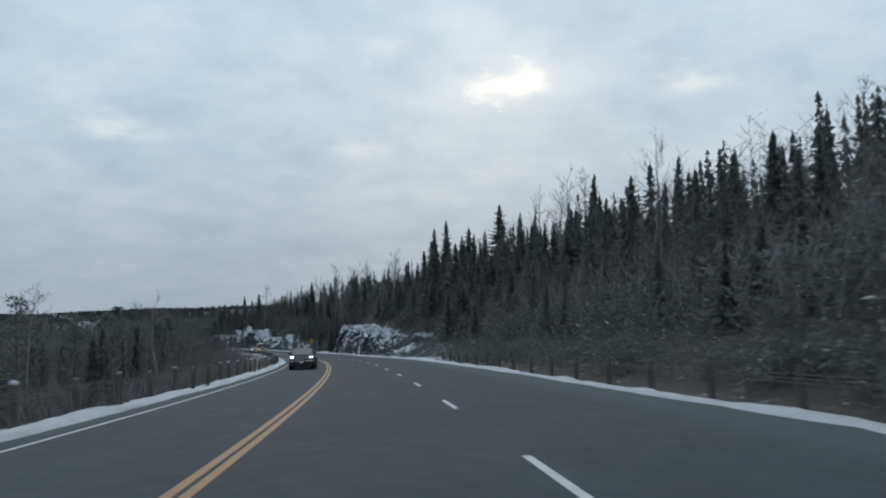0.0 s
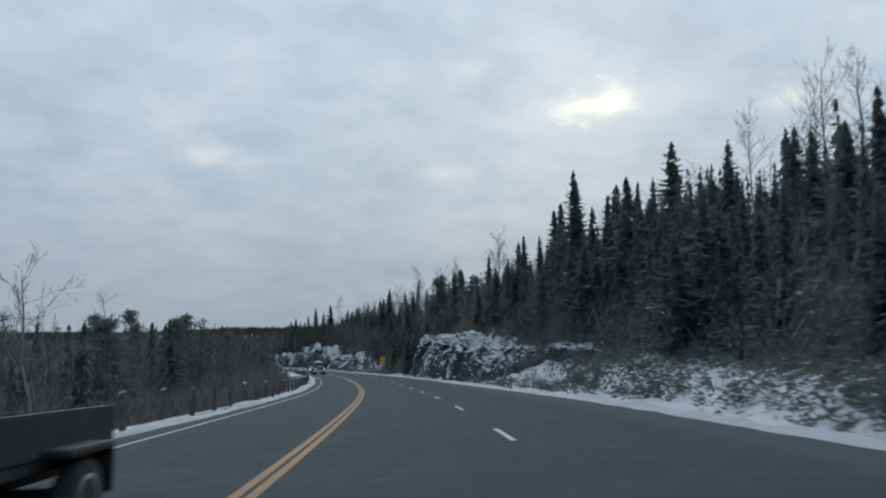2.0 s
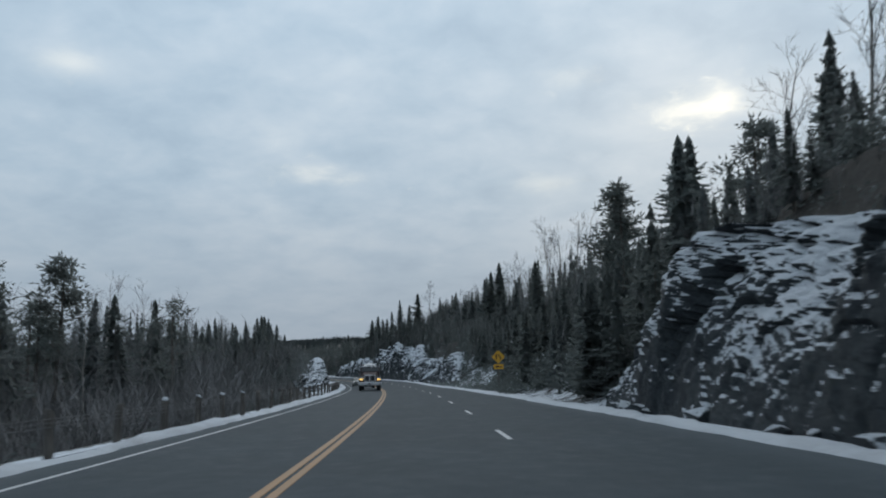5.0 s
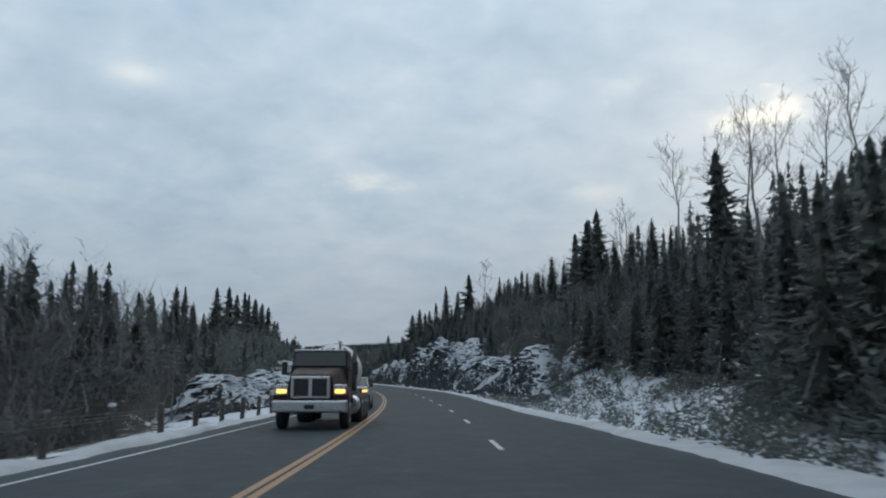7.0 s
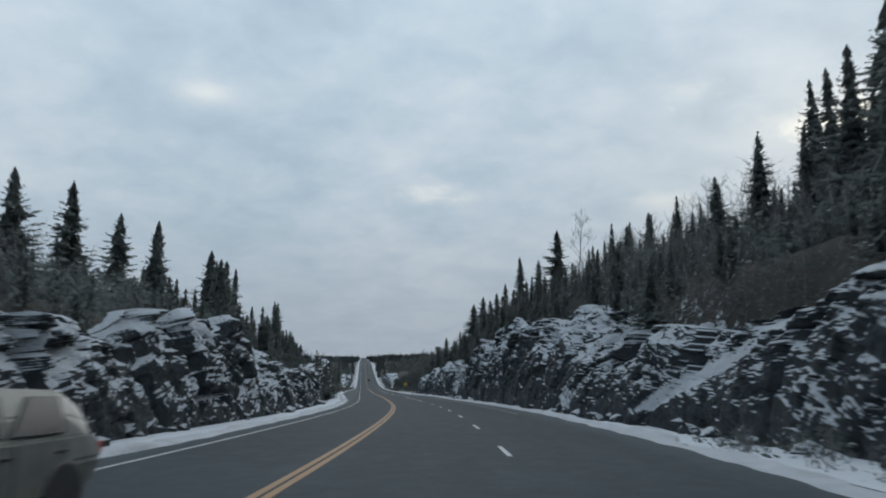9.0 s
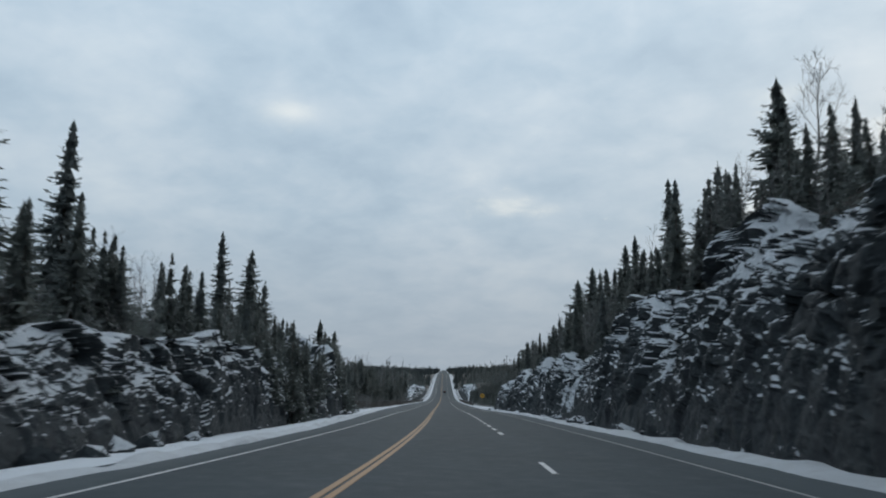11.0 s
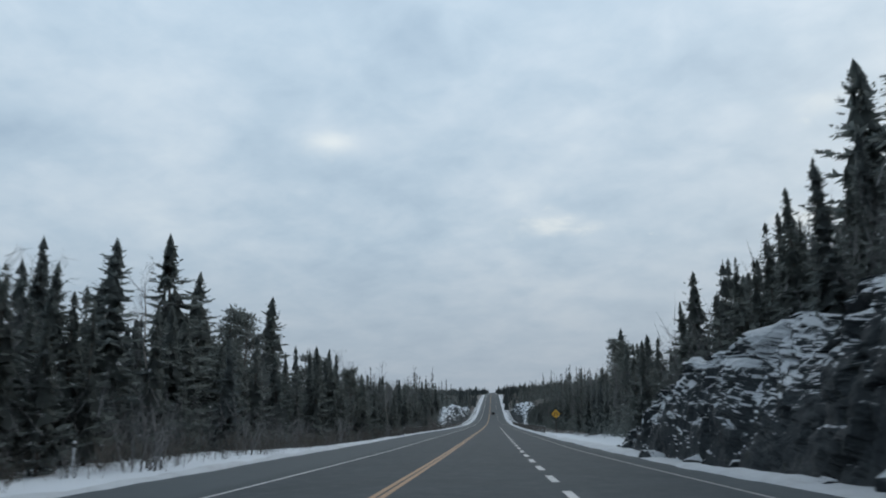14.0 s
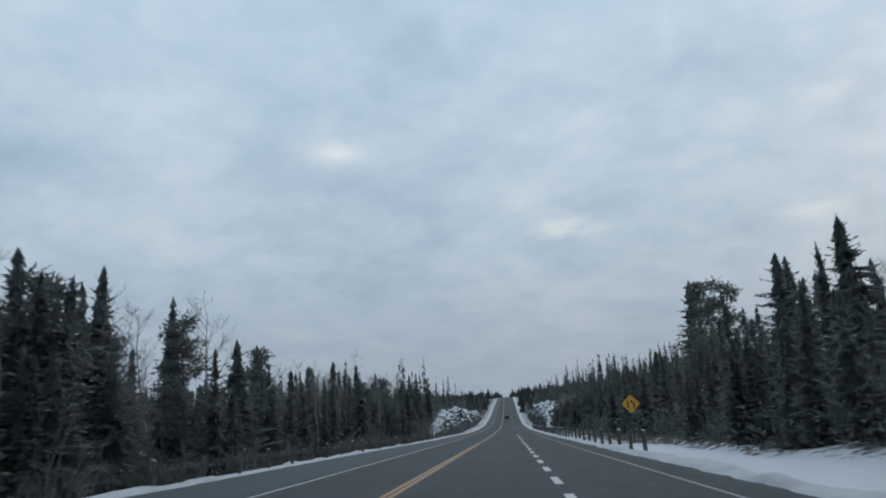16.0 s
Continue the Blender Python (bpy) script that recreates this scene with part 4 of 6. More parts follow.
# trees that stand out against the sky: along, aside, top above the road
FIRS = [(146, 41.5, 29.6), (155, 37.5, 26.2), (152, 27.9, 22.9), (195, 22.7, 18.5), (434, 25.7, 22.9), (440, 25, 21.7), (423, 26.3, 21.1), (302, -20, 14.0), (310, -20, 13.9), (457, 22.1, 12.3), (573, 32.5, 21.7), (453, -22, 15.6), (458, -22, 13.9),
        (487, -24.9, 16.4), (330, -17, 14.0), (342, -19, 15.5), (385, -18, 15.6), (296, -20.5, 13.2), (198, 24, 19.7), (500, 24, 12.5), (511, 24, 12.3), (297, 30, 24.5), (141, 24, 19.6), (120, 24, 17.9), (202, 25, 20.0), (218, 25, 20.9),
        (249, 24, 17.8), (290, 26, 21.7), (279, 26, 16.8), (290, -20, 11.3), (392, -20, 13.0), (365, 26, 25.1), (313, 26, 18.4), (338, -20, 16.1), (400, 23, 19.7), (430, 23, 20.2), (393, 23, 17.8), (447, 23, 14.6), (436, -18, 11.5),
        (445, 22, 13.1), (472, 22, 11.6), (506, 22, 11.6)]
SPRUCES = [(78, 45.5, 22.8), (155, 23.9, 18.9), (387, 24.6, 23.9), (267, 38.7, 22.0), (313, 35.1, 27.0), (266, -28.2, 10.6), (315, -19.3, 14.4), (334, -18.6, 14.4), (393, -18.8, 13.8), (422, -21.5, 12.2), (413, -22, 10.6), (409, 26.8, 22.7), (487, 25.2, 13.6),
           (300, 39.3, 24.5), (89, 46, 25.0), (110, 44, 27.5), (167, 36, 29.5), (300, 28, 21.9), (285, 30, 19.3), (346, 28, 22.0), (340, 28, 20.9), (485, -18, 9.8), (488, -18, 9.4), (491, -18, 9.2), (504, -20, 11.0), (284, -22, 12.0),
           (348, -17, 11.2), (372, -17, 14.6), (410, 22, 18.5), (432, 20, 14.7), (137, 25, 23.1), (128, 25, 18.2), (132, 25, 18.1), (162, 25, 19.5), (151, 25, 18.3), (180, 25, 19.6), (295, 26, 20.7), (293, 26, 17.5), (306, 26, 19.7),
           (300, 26, 18.0), (392, 26, 25.4), (319, -20, 15.1), (352, -20, 16.4), (378, 26, 23.0), (335, 26, 19.6), (328, 26, 18.9), (406, 23, 17.8), (415, 23, 18.2), (418, -20, 11.8), (450, 22, 12.0), (433, -20, 10.7), (439, -20, 9.7)]
PINES = [(182, -26, 9.7), (187, -26, 10.1), (208, -28, 12.2), (194, -40, 11.0), (220, -40, 14.0), (187, -40, 10.8), (214, 24, 20.3), (187, 24, 17.2), (543, 26, 16.5), (536, 26, 15.3), (470, -22, 12.5), (465, -22, 12.2), (535, -24, 11.0), (488, -30, 13.0)]
ASPENS = [(179.5, 26.5, 25.5), (303, 36.5, 28.0), (368.5, 30, 30.5), (288, 38, 33.2), (273, 38, 30.9), (269, 40, 31), (263, 40, 29.8), (258, 40, 31.2), (136, 46, 32.3), (123, 46, 32.4), (121, 48, 32.9), (94, 46, 30.6),
          (121, 43, 29.4), (194, 30, 25.6), (263, 30, 25.8), (255, 30, 24.6), (332, 34, 25.0), (297, 34, 26.0), (484, -18, 10.7), (511, -20, 12.8), (509, -24, 12.5), (445, -20, 12.2), (240, -20, 10), (252, -26, 10.5),
          (235, -24, 13.0), (225, -26, 12.0), (83, -30, 9.8)]
SPRUCES += [(114, 36, 20.8), (108.5, 34, 19.1), (97, 34, 18.5), (93, 33, 18.7), (91, 33, 18.1), (89, 33.2, 17.4), (88, 33, 17.3), (88.6, 35.2, 19.8), (86.7, 35, 18.9), (81.5, 32, 15.8)]
FIRS += [(89.4, 31, 16.8), (84.4, 29, 15.1), (81.7, 27.8, 14.0), (81.8, 29.4, 14.4), (81.6, 30.4, 14.7), (78.7, 29, 13.4), (95, 31.5, 17.0), (102, 32, 17.0)]
for name_, list_ in (("fir_tree", FIRS), ("spruce_tree", SPRUCES), ("pine_tree", PINES), ("aspen_tree", ASPENS)):
    for k, (s, u, top) in enumerate(list_):
        plant(name_, s, u, top - float(land(s, u)), pick=k, wide={"aspen_tree": 0.9, "fir_tree": 1.2}.get(name_, 1.05))


def fits(s, u):
    """No tree on the road, its verges or the rock's face."""
    if u > 0:
        d = u - EDGE_R(s) - TOE_R(s) - SHELF_R(s)
        if (224 < s < 266 and u < 16.8) or (96 < s < 134 and u < 17.0) or (444 < s < 457 and u < 17.5) or (457 <= s < 502 and u < 13.4):
            return False   # open snowy slopes
        return d > (0.5 if ROCK_R(s) < 0.6 else 1.6 + (0.7 if s < 180 else 0.5) * ROCK_R(s))
    d = -u - EDGE_L(s) - TOE_L(s)
    return d > (3.0 if ROCK_L(s) < 0.6 else 1.5 + 0.65 * ROCK_L(s))


TOP_R = ramp_of((-300, 9.5), (20, 9.6), (30, 10.3), (42, 11.4), (52, 12.4), (62, 13.3), (90, 13.8), (110, 14.0), (130, 16.2), (142, 17.2), (200, 14.5), (250, 12.3), (288, 13), (304, 13.8), (316, 16.6), (338, 17.4), (358, 18.6), (373, 17.8), (392, 16.2), (420, 15.5), (444, 15.2), (461, 13.2), (500, 11.5), (620, 11), (660, 30), (3600, 40))
TOP_L = ramp_of((-300, 40), (140, 30), (175, 9.5), (205, 8.0), (240, 8.0), (276, 5.9), (290, 6.9), (305, 8), (330, 9.6), (345, 8.8), (380, 9.4), (390, 8), (420, 7.8), (500, 9), (600, 9), (640, 30), (3600, 40))


def under_line(s, u, h, share):
    """The woods' height, kept below the crest that the tallest trees overtop."""
    top = TOP_R(s) + 0.55 * (u - 24) if u > 0 else TOP_L(s) + 0.8 + 0.4 * (-u - 16)
    return float(np.clip(top * share - land(s, u), 2.0, h))


def low_edge(s, u):
    """Young growth beside the road, taller trees behind."""
    if u > 0 and s < 125:
        return float(np.clip(0.3 + (u - 11) / 34.0, 0.3, 1.0))
    if u > 0:
        return float(np.clip(0.6 + (u - 12) / 40.0, 0.5, 1.0))
    return 1.0


def scatter(n, s_range, u_range, mixture, tall, group, near=0.0, clear=None):
    names = [m[0] for m in mixture]
    weights = np.array([m[1] for m in mixture], float)
    weights /= weights.sum()
    made = 0
    for _ in range(n * 6):
        if made >= n:
            break
        s = rng.uniform(*s_range)
        u = u_range[0] + (u_range[1] - u_range[0]) * rng.random() ** (1 + near)
        if not fits(s, u) or (clear is not None and clear(s, u)):
            continue
        kind = names[rng.choice(len(names), p=weights)]
        h = rng.uniform(*tall) * (0.75 + 0.5 * rng.random())
        if kind == "aspen_tree":
            h *= 1.15
        h = under_line(s, u, h * low_edge(s, u), rng.uniform(0.86, 1.06))
        if kind == "young_fir":
            h *= 0.28
        plant(kind, s, u, h, group=group, wide=rng.uniform(0.85, 1.2))
        made += 1


HILLMIX = (("spruce_tree", 5), ("fir_tree", 2.6), ("aspen_tree", 0.9), ("young_fir", 1.2))
VALEMIX = (("spruce_tree", 3), ("fir_tree", 1.2), ("pine_tree", 1.8), ("aspen_tree", 2.6))
scatter(110, (0, 190), (11, 40), HILLMIX, (8, 12), "trees on the hillside", 0.7)
scatter(120, (190, 450), (12, 38), HILLMIX, (8, 12), "trees on the hillside", 0.8)
scatter(40, (450, 620), (12, 36), HILLMIX, (6, 9), "trees on the hillside", 0.8)
scatter(70, (20, 235), (-21, -46), VALEMIX, (8, 11), "trees in the hollow", 0.6)
LEDGEMIX = (("spruce_tree", 5), ("fir_tree", 3), ("aspen_tree", 0.5))
scatter(60, (235, 400), (-12, -34), LEDGEMIX, (5.5, 8.5), "trees behind the ledge", 0.9)
for k in range(95):   # firs that cling to the broken ledge
    s, x = rng.uniform(350, 397), rng.uniform(-0.5, 5.0)
    high = float(ROCK_L(s))
    foot = high * min(1.0, max(0.0, x) / (0.55 * high + 0.3)) ** 0.6 - 0.25
    plant("young_fir", s, -float(EDGE_L(s) + TOE_L(s)) - x, rng.uniform(1.6, 4.2) * (1.0 if x < 2.0 else 0.5), group="trees behind the ledge", wide=rng.uniform(0.85, 1.2), h=foot)
scatter(80, (400, 600), (-16, -38), VALEMIX, (8, 12), "trees along the verge", 0.7)


def woods(name, label, n, s_range, u_range, tall, seed, mixture, near=0.0, fine=True, brow=False):
    """Woods too thick to count, in one sheet of whole trees."""
    r = np.random.default_rng(seed)
    if fine is None:
        raw = {"spruce_tree": [conifer(r, 12, w, 8, 4, 0.4, 0.2, 3, 0.03, 0.4, 0.6, 3, 0.9, 2.6) for w in (1.9, 2.3, 2.1)]}
    elif not fine:
        raw = {"spruce_tree": [conifer(r, 12, w, 12, 4, 0.45, 0.25, 5, 0.03, 0.4, 0.55, 5, 0.75, 1.9) for w in (2.2, 2.6, 2.4)], "aspen_tree": [sapling(r, 12, 26) for _ in range(4)]}
        raw["fir_tree"] = raw["pine_tree"] = raw["young_fir"] = raw["spruce_tree"]
    else:
        raw = dict(RAW)
        raw["spruce_tree"] = [conifer(r, 12, w, 16, 5, d, 0.28, 9, 0.04, q, 0.5, 9, p, 1.15) for w, d, q, p in ((2.4, 0.45, 0.35, 0.74), (2.8, 0.5, 0.45, 0.8), (2.1, 0.45, 0.4, 0.7), (3.0, 0.45, 0.4, 0.8))]
        raw["fir_tree"] = [conifer(r, 12, w, 15, 5, d, 0.3, 9, 0.05, q, 0.45, 9, 0.75, 1.1) for w, d, q in ((2.9, 0.25, 0.45), (3.3, 0.2, 0.5))]
        raw["pine_tree"] = [pine(r, 12, w, 18, 2) for w in (2.2, 2.6)]
        raw["aspen_tree"] = [sapling(r, 12, 33) for _ in range(6)]
    r2 = np.random.default_rng(seed + 1000)
    plain = [conifer(r2, 12, w, 11, 5, 0.5, 0.25, 5, 0.03, 0.4, 0.55, 6, 0.75, 1.8) for w in (2.3, 2.7, 2.5)]   # for trees deep in the woods
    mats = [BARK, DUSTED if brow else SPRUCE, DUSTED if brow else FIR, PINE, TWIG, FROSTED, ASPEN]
    slot = {"spruce_tree": 1, "fir_tree": 2, "pine_tree": 3, "aspen_tree": 4, "young_fir": 5}
    names = [m[0] for m in mixture]
    weights = np.array([m[1] for m in mixture], float)
    weights /= weights.sum()
    s = r.uniform(*s_range, n)
    u = u_range[0] + (u_range[1] - u_range[0]) * r.random(n) ** (1 + near)
    if brow:   # u counts from the brow of the cut, or from the verge
        right = EDGE_R(s) + TOE_R(s) + np.where(ROCK_R(s) < 0.6, 0.6, 1.8 + 0.52 * ROCK_R(s))
        left = EDGE_L(s) + TOE_L(s) + np.where(ROCK_L(s) < 0.6, 3.1, 1.6 + 0.65 * ROCK_L(s))
        u = np.where(u > 0, right + u, u - left)
    ok = np.array([bool(fits(a, b)) for a, b in zip(s, u)])
    s, u = s[ok], u[ok]
    pieces, slots = [], []
    for p, ss, uu in zip(place(s, u, land(s, u) - 0.1), s, u):
        kind = names[r.choice(len(names), p=weights)]
        base = 3.0 if kind == "young_fir" and fine else 12.0
        h = r.uniform(*tall) * (0.75 + 0.5 * r.random()) / base
        h *= {"aspen_tree": 1.15, "young_fir": 0.3}.get(kind, 1.0) * (1.0 if brow else low_edge(ss, uu))
        h = under_line(ss, uu, h * base, r.uniform(0.84, 1.06)) / base if kind != "young_fir" else h
        trunk, crown = raw[kind][r.integers(len(raw[kind]))]
        if abs(uu) > 36 and fine and kind in ("spruce_tree", "fir_tree"):
            trunk, crown = plain[r2.integers(3)]
        a, wd = r.random() * 6.28, h * r.uniform(0.95, 1.3)
        c, sn = np.cos(a), np.sin(a)
        for (v, f), k in ((trunk, 4 if kind == "aspen_tree" else 0), (crown, slot[kind])):
            pieces.append((np.stack([(v[:, 0] * c - v[:, 1] * sn) * wd, (v[:, 0] * sn + v[:, 1] * c) * wd, v[:, 2] * h], -1) + p, f))
            slots.append(np.full(len(f), k))
    return tagged(new(name, mesh_of(name, *join(pieces), mats, slots=np.concatenate(slots))), label, "forest", kind="stuff")


def far_canopy(name, label, n, s_range, u_range, seed):
    """Distant forest: whole small trees of two ragged tiers."""
    r = np.random.default_rng(seed)
    s, u = r.uniform(*s_range, n), r.uniform(*u_range, n)
    P = place(s, u, land(s, u) - 0.5)
    h = r.uniform(6.5, 12.5, n)
    w = h * r.uniform(0.16, 0.3, n)
    turn = r.random(n) * 6.28
    V = []
    for low, high, wide in ((0.0, 0.72, 1.0), (0.35, 1.0, 0.62)):
        ring = [P + np.stack([np.cos(turn + k * 2.094) * w * wide * r.uniform(0.8, 1.2, n), np.sin(turn + k * 2.094) * w * wide * r.uniform(0.8, 1.2, n), h * (low + r.uniform(-0.04, 0.04, n))], -1) for k in range(3)]
        tip = P + np.stack([0 * h, 0 * h, h * high], -1)
        V += [np.stack([ring[k], ring[(k + 1) % 3], tip], 1) for k in range(3)]
    V = np.stack(V, 1).reshape(-1, 3)
    return tagged(new(name, mesh_of(name, V, np.arange(len(V)).reshape(-1, 3), SPRUCE)), label, "forest", kind="stuff")


def thicket(name, label, n, s_range, u_range, tall, seed, material, leaves=34, near=0.0, size=0.5, bare=False):
    """Undergrowth: many ragged clumps of small sprays, or of leafless rods."""
    r = np.random.default_rng(seed)
    s = r.uniform(*s_range, n)
    u = u_range[0] + (u_range[1] - u_range[0]) * r.random(n) ** (1 + near)
    ok = np.array([bool(fits(a, b)) if tall[1] > 1 else bool(b > EDGE_R(a) + 0.8 or b < -EDGE_L(a) - 1.0) for a, b in zip(s, u)])
    s, u = s[ok], u[ok]
    P = place(s, u, land(s, u))
    k = len(P)
    if not bare:
        leaves = int(leaves * 1.35)
    h = r.uniform(*tall, (k, 1, 1))
    cen = r.normal(size=(k, leaves, 3)) * (0.42, 0.42, 0.0) * h
    cen[..., 2:] += h * r.random((k, leaves, 1)) ** 1.2
    cen[..., :2] *= 1.15 - 0.75 * cen[..., 2:] / h
    d = r.normal(size=(k, leaves, 3)) * (1, 1, 0.5) + (0, 0, 0.15)
    d /= np.linalg.norm(d, axis=2, keepdims=True)
    sd = np.cross(d, r.normal(size=(k, leaves, 3)))
    sd /= np.linalg.norm(sd, axis=2, keepdims=True)
    ln = size * (0.5 + r.random((k, leaves, 1))) * (0.5 + 0.22 * h)
    if bare:
        d = d * (0.55, 0.55, 0.3) + (0, 0, 0.75)
        sd, ln = sd * 0.042, ln * 2.6
    wide = 0.35 if bare else 0.24
    tri = np.stack([cen + sd * ln * wide, cen - sd * ln * wide, cen + d * ln], 2) + P[:, None, None]
    V = tri.reshape(-1, 3)
    return tagged(new(name, mesh_of(name, V, np.arange(len(V)).reshape(-1, 3), material)), label, "undergrowth", kind="stuff")


def brushwood(name, label, n, s_range, u_range, tall, seed, material, near=0.0):
    """Leafless shrubs and saplings, in one sheet."""
    r = np.random.default_rng(seed)
    kinds = [bush(r, 1.0, 8) for _ in range(4)]
    s = r.uniform(*s_range, n)
    u = u_range[0] + (u_range[1] - u_range[0]) * r.random(n) ** (1 + near)
    pieces = []
    for p in place(s, u, land(s, u)):
        v, f = kinds[r.integers(4)]
        h, a = r.uniform(*tall), r.random() * 6.28
        pieces.append((np.stack([(v[:, 0] * np.cos(a) - v[:, 1] * np.sin(a)) * h * 0.8, (v[:, 0] * np.sin(a) + v[:, 1] * np.cos(a)) * h * 0.8, v[:, 2] * h], -1) + p, f))
    return tagged(new(name, mesh_of(name, *join(pieces), material)), label, "undergrowth", kind="stuff")


CONIFERS = (("spruce_tree", 5), ("fir_tree", 3), ("aspen_tree", 2.2))
SCRUB = (("aspen_tree", 1),)
woods("leafless_thicket", "grey haze of leafless young birches and aspens on the hillside", 1100, (-10, 460), (15, 58), (6, 10), 161, SCRUB, near=0.3)
woods("leafless_thicket", "grey-brown leafless young birches and alders in the hollow", 650, (-5, 245), (-60, -13), (4.5, 8), 162, SCRUB, near=0.4)
woods("leafless_thicket", "leafless young birches behind the ledge", 420, (240, 410), (-45, -15), (4.5, 8), 163, SCRUB, near=0.4)
woods("leafless_thicket", "leafless young birches along the road", 700, (395, 640), (-48, -15), (5, 9), 164, SCRUB, near=0.4)
woods("leafless_thicket", "leafless young birches along the slope", 450, (440, 640), (13, 45), (4, 8), 165, SCRUB, near=0.4)
woods("spruce_forest", "dense dark spruce forest on the hillside", 620, (-10, 460), (14, 60), (8, 12), 101, CONIFERS)
woods("spruce_forest", "dark mixed woods in the hollow", 200, (0, 240), (-92, -20), (9, 12.5), 103, VALEMIX)
woods("spruce_forest", "dark spruce woods behind the ledge", 90, (240, 420), (-60, -18), (6, 9), 105, LEDGEMIX)
woods("spruce_forest", "dense dark forest along the road", 130, (400, 640), (-60, -18), (9, 12), 102, CONIFERS)
woods("spruce_forest", "dense dark forest along the slope", 200, (440, 640), (14, 60), (7, 10), 104, CONIFERS)
EDGEMIX = (("spruce_tree", 4), ("fir_tree", 3), ("young_fir", 1))
woods("spruce_forest", "close-set young spruces and firs along the brow", 430, (90, 460), (0.01, 9), (4.0, 7.5), 141, EDGEMIX, near=0.3, brow=True)
woods("spruce_forest", "close-set young spruces and firs above the ledge", 170, (232, 402), (-0.01, -8), (3.5, 6.5), 142, EDGEMIX, near=0.3, brow=True)
woods("spruce_forest", "close-set spruces and firs along the verge", 190, (450, 620), (0.01, 12), (4.0, 7.5), 143, EDGEMIX, near=0.2, brow=True)
woods("spruce_forest", "close-set spruces and firs along the verge", 230, (400, 620), (-0.01, -12), (5.0, 8.5), 144, EDGEMIX, near=0.2, brow=True)
woods("young_firs", "snow-dusted young firs beside the road", 330, (-5, 190), (10.5, 24), (5, 10), 125, (("young_fir", 1),), near=0.6)
woods("young_firs", "snow-dusted young firs above the rock cuts", 200, (180, 460), (11, 26), (4, 9), 126, (("young_fir", 1),), near=0.6)
FAR = (("spruce_tree", 6), ("aspen_tree", 0.5))
woods("spruce_forest", "spruce forest up the ridge", 200, (-60, 480), (48, 85), (9, 14), 111, FAR, fine=False)
woods("spruce_forest", "spruce forest beyond the hollow", 220, (-20, 500), (-140, -85), (8, 12), 112, FAR, fine=False)
woods("spruce_forest", "spruce forest on the far slope", 480, (600, 950), (14, 110), (9, 12), 113, (("spruce_tree", 1),), fine=None)
woods("spruce_forest", "spruce forest on the far slope", 480, (600, 950), (-120, -12), (8, 12), 114, (("spruce_tree", 1),), fine=None)
for n_, s_, u_, seed_ in ((5200, (860, 2600), (-900, -10), 115), (3600, (860, 2600), (10, 700), 116), (5200, (-100, 900), (-1500, -130), 117)):
    far_canopy("spruce_forest", "far dark spruce forest to the horizon", n_, s_, u_, seed_)
for n_, s_, u_, seed_ in ((420, (-120, 520), (-240, -105), 151), (240, (-120, 520), (70, 180), 152), (300, (450, 900), (-180, -90), 153), (300, (450, 900), (80, 170), 154)):
    woods("spruce_forest", "dark spruce forest away from the road", n_, s_, u_, (8, 12), seed_, (("spruce_tree", 1),), fine=None)
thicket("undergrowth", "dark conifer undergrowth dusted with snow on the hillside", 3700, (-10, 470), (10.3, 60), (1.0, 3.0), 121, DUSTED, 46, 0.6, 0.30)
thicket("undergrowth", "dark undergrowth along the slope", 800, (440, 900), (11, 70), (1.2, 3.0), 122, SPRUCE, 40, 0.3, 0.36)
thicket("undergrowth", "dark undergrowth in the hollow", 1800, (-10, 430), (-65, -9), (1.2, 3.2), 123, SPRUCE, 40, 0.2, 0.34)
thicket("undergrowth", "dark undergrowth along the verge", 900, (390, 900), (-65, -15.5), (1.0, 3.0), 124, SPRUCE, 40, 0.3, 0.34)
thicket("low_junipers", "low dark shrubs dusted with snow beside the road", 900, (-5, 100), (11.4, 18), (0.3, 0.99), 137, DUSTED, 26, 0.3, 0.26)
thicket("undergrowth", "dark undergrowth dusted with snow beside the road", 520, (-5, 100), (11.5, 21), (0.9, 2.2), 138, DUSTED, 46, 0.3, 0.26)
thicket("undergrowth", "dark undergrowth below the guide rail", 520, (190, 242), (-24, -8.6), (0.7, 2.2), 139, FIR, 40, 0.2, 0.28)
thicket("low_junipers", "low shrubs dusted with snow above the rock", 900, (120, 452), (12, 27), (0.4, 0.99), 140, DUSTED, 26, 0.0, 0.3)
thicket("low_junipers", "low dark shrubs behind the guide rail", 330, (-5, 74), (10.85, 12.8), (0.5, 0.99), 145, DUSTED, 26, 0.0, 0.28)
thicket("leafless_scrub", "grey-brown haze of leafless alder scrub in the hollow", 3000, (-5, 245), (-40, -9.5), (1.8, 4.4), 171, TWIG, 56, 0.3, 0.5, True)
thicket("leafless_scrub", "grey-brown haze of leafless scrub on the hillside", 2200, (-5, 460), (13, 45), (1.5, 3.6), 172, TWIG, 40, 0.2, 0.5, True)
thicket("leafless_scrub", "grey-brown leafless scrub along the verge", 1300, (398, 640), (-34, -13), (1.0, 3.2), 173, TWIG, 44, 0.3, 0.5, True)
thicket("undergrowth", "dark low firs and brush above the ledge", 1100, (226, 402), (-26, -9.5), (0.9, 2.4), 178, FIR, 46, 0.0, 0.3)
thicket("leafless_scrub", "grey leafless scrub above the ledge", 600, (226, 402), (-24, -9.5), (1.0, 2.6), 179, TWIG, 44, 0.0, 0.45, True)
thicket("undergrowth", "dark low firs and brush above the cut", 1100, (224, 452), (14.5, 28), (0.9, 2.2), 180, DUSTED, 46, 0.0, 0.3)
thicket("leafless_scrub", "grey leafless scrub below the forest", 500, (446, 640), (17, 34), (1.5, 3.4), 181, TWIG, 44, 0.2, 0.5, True)
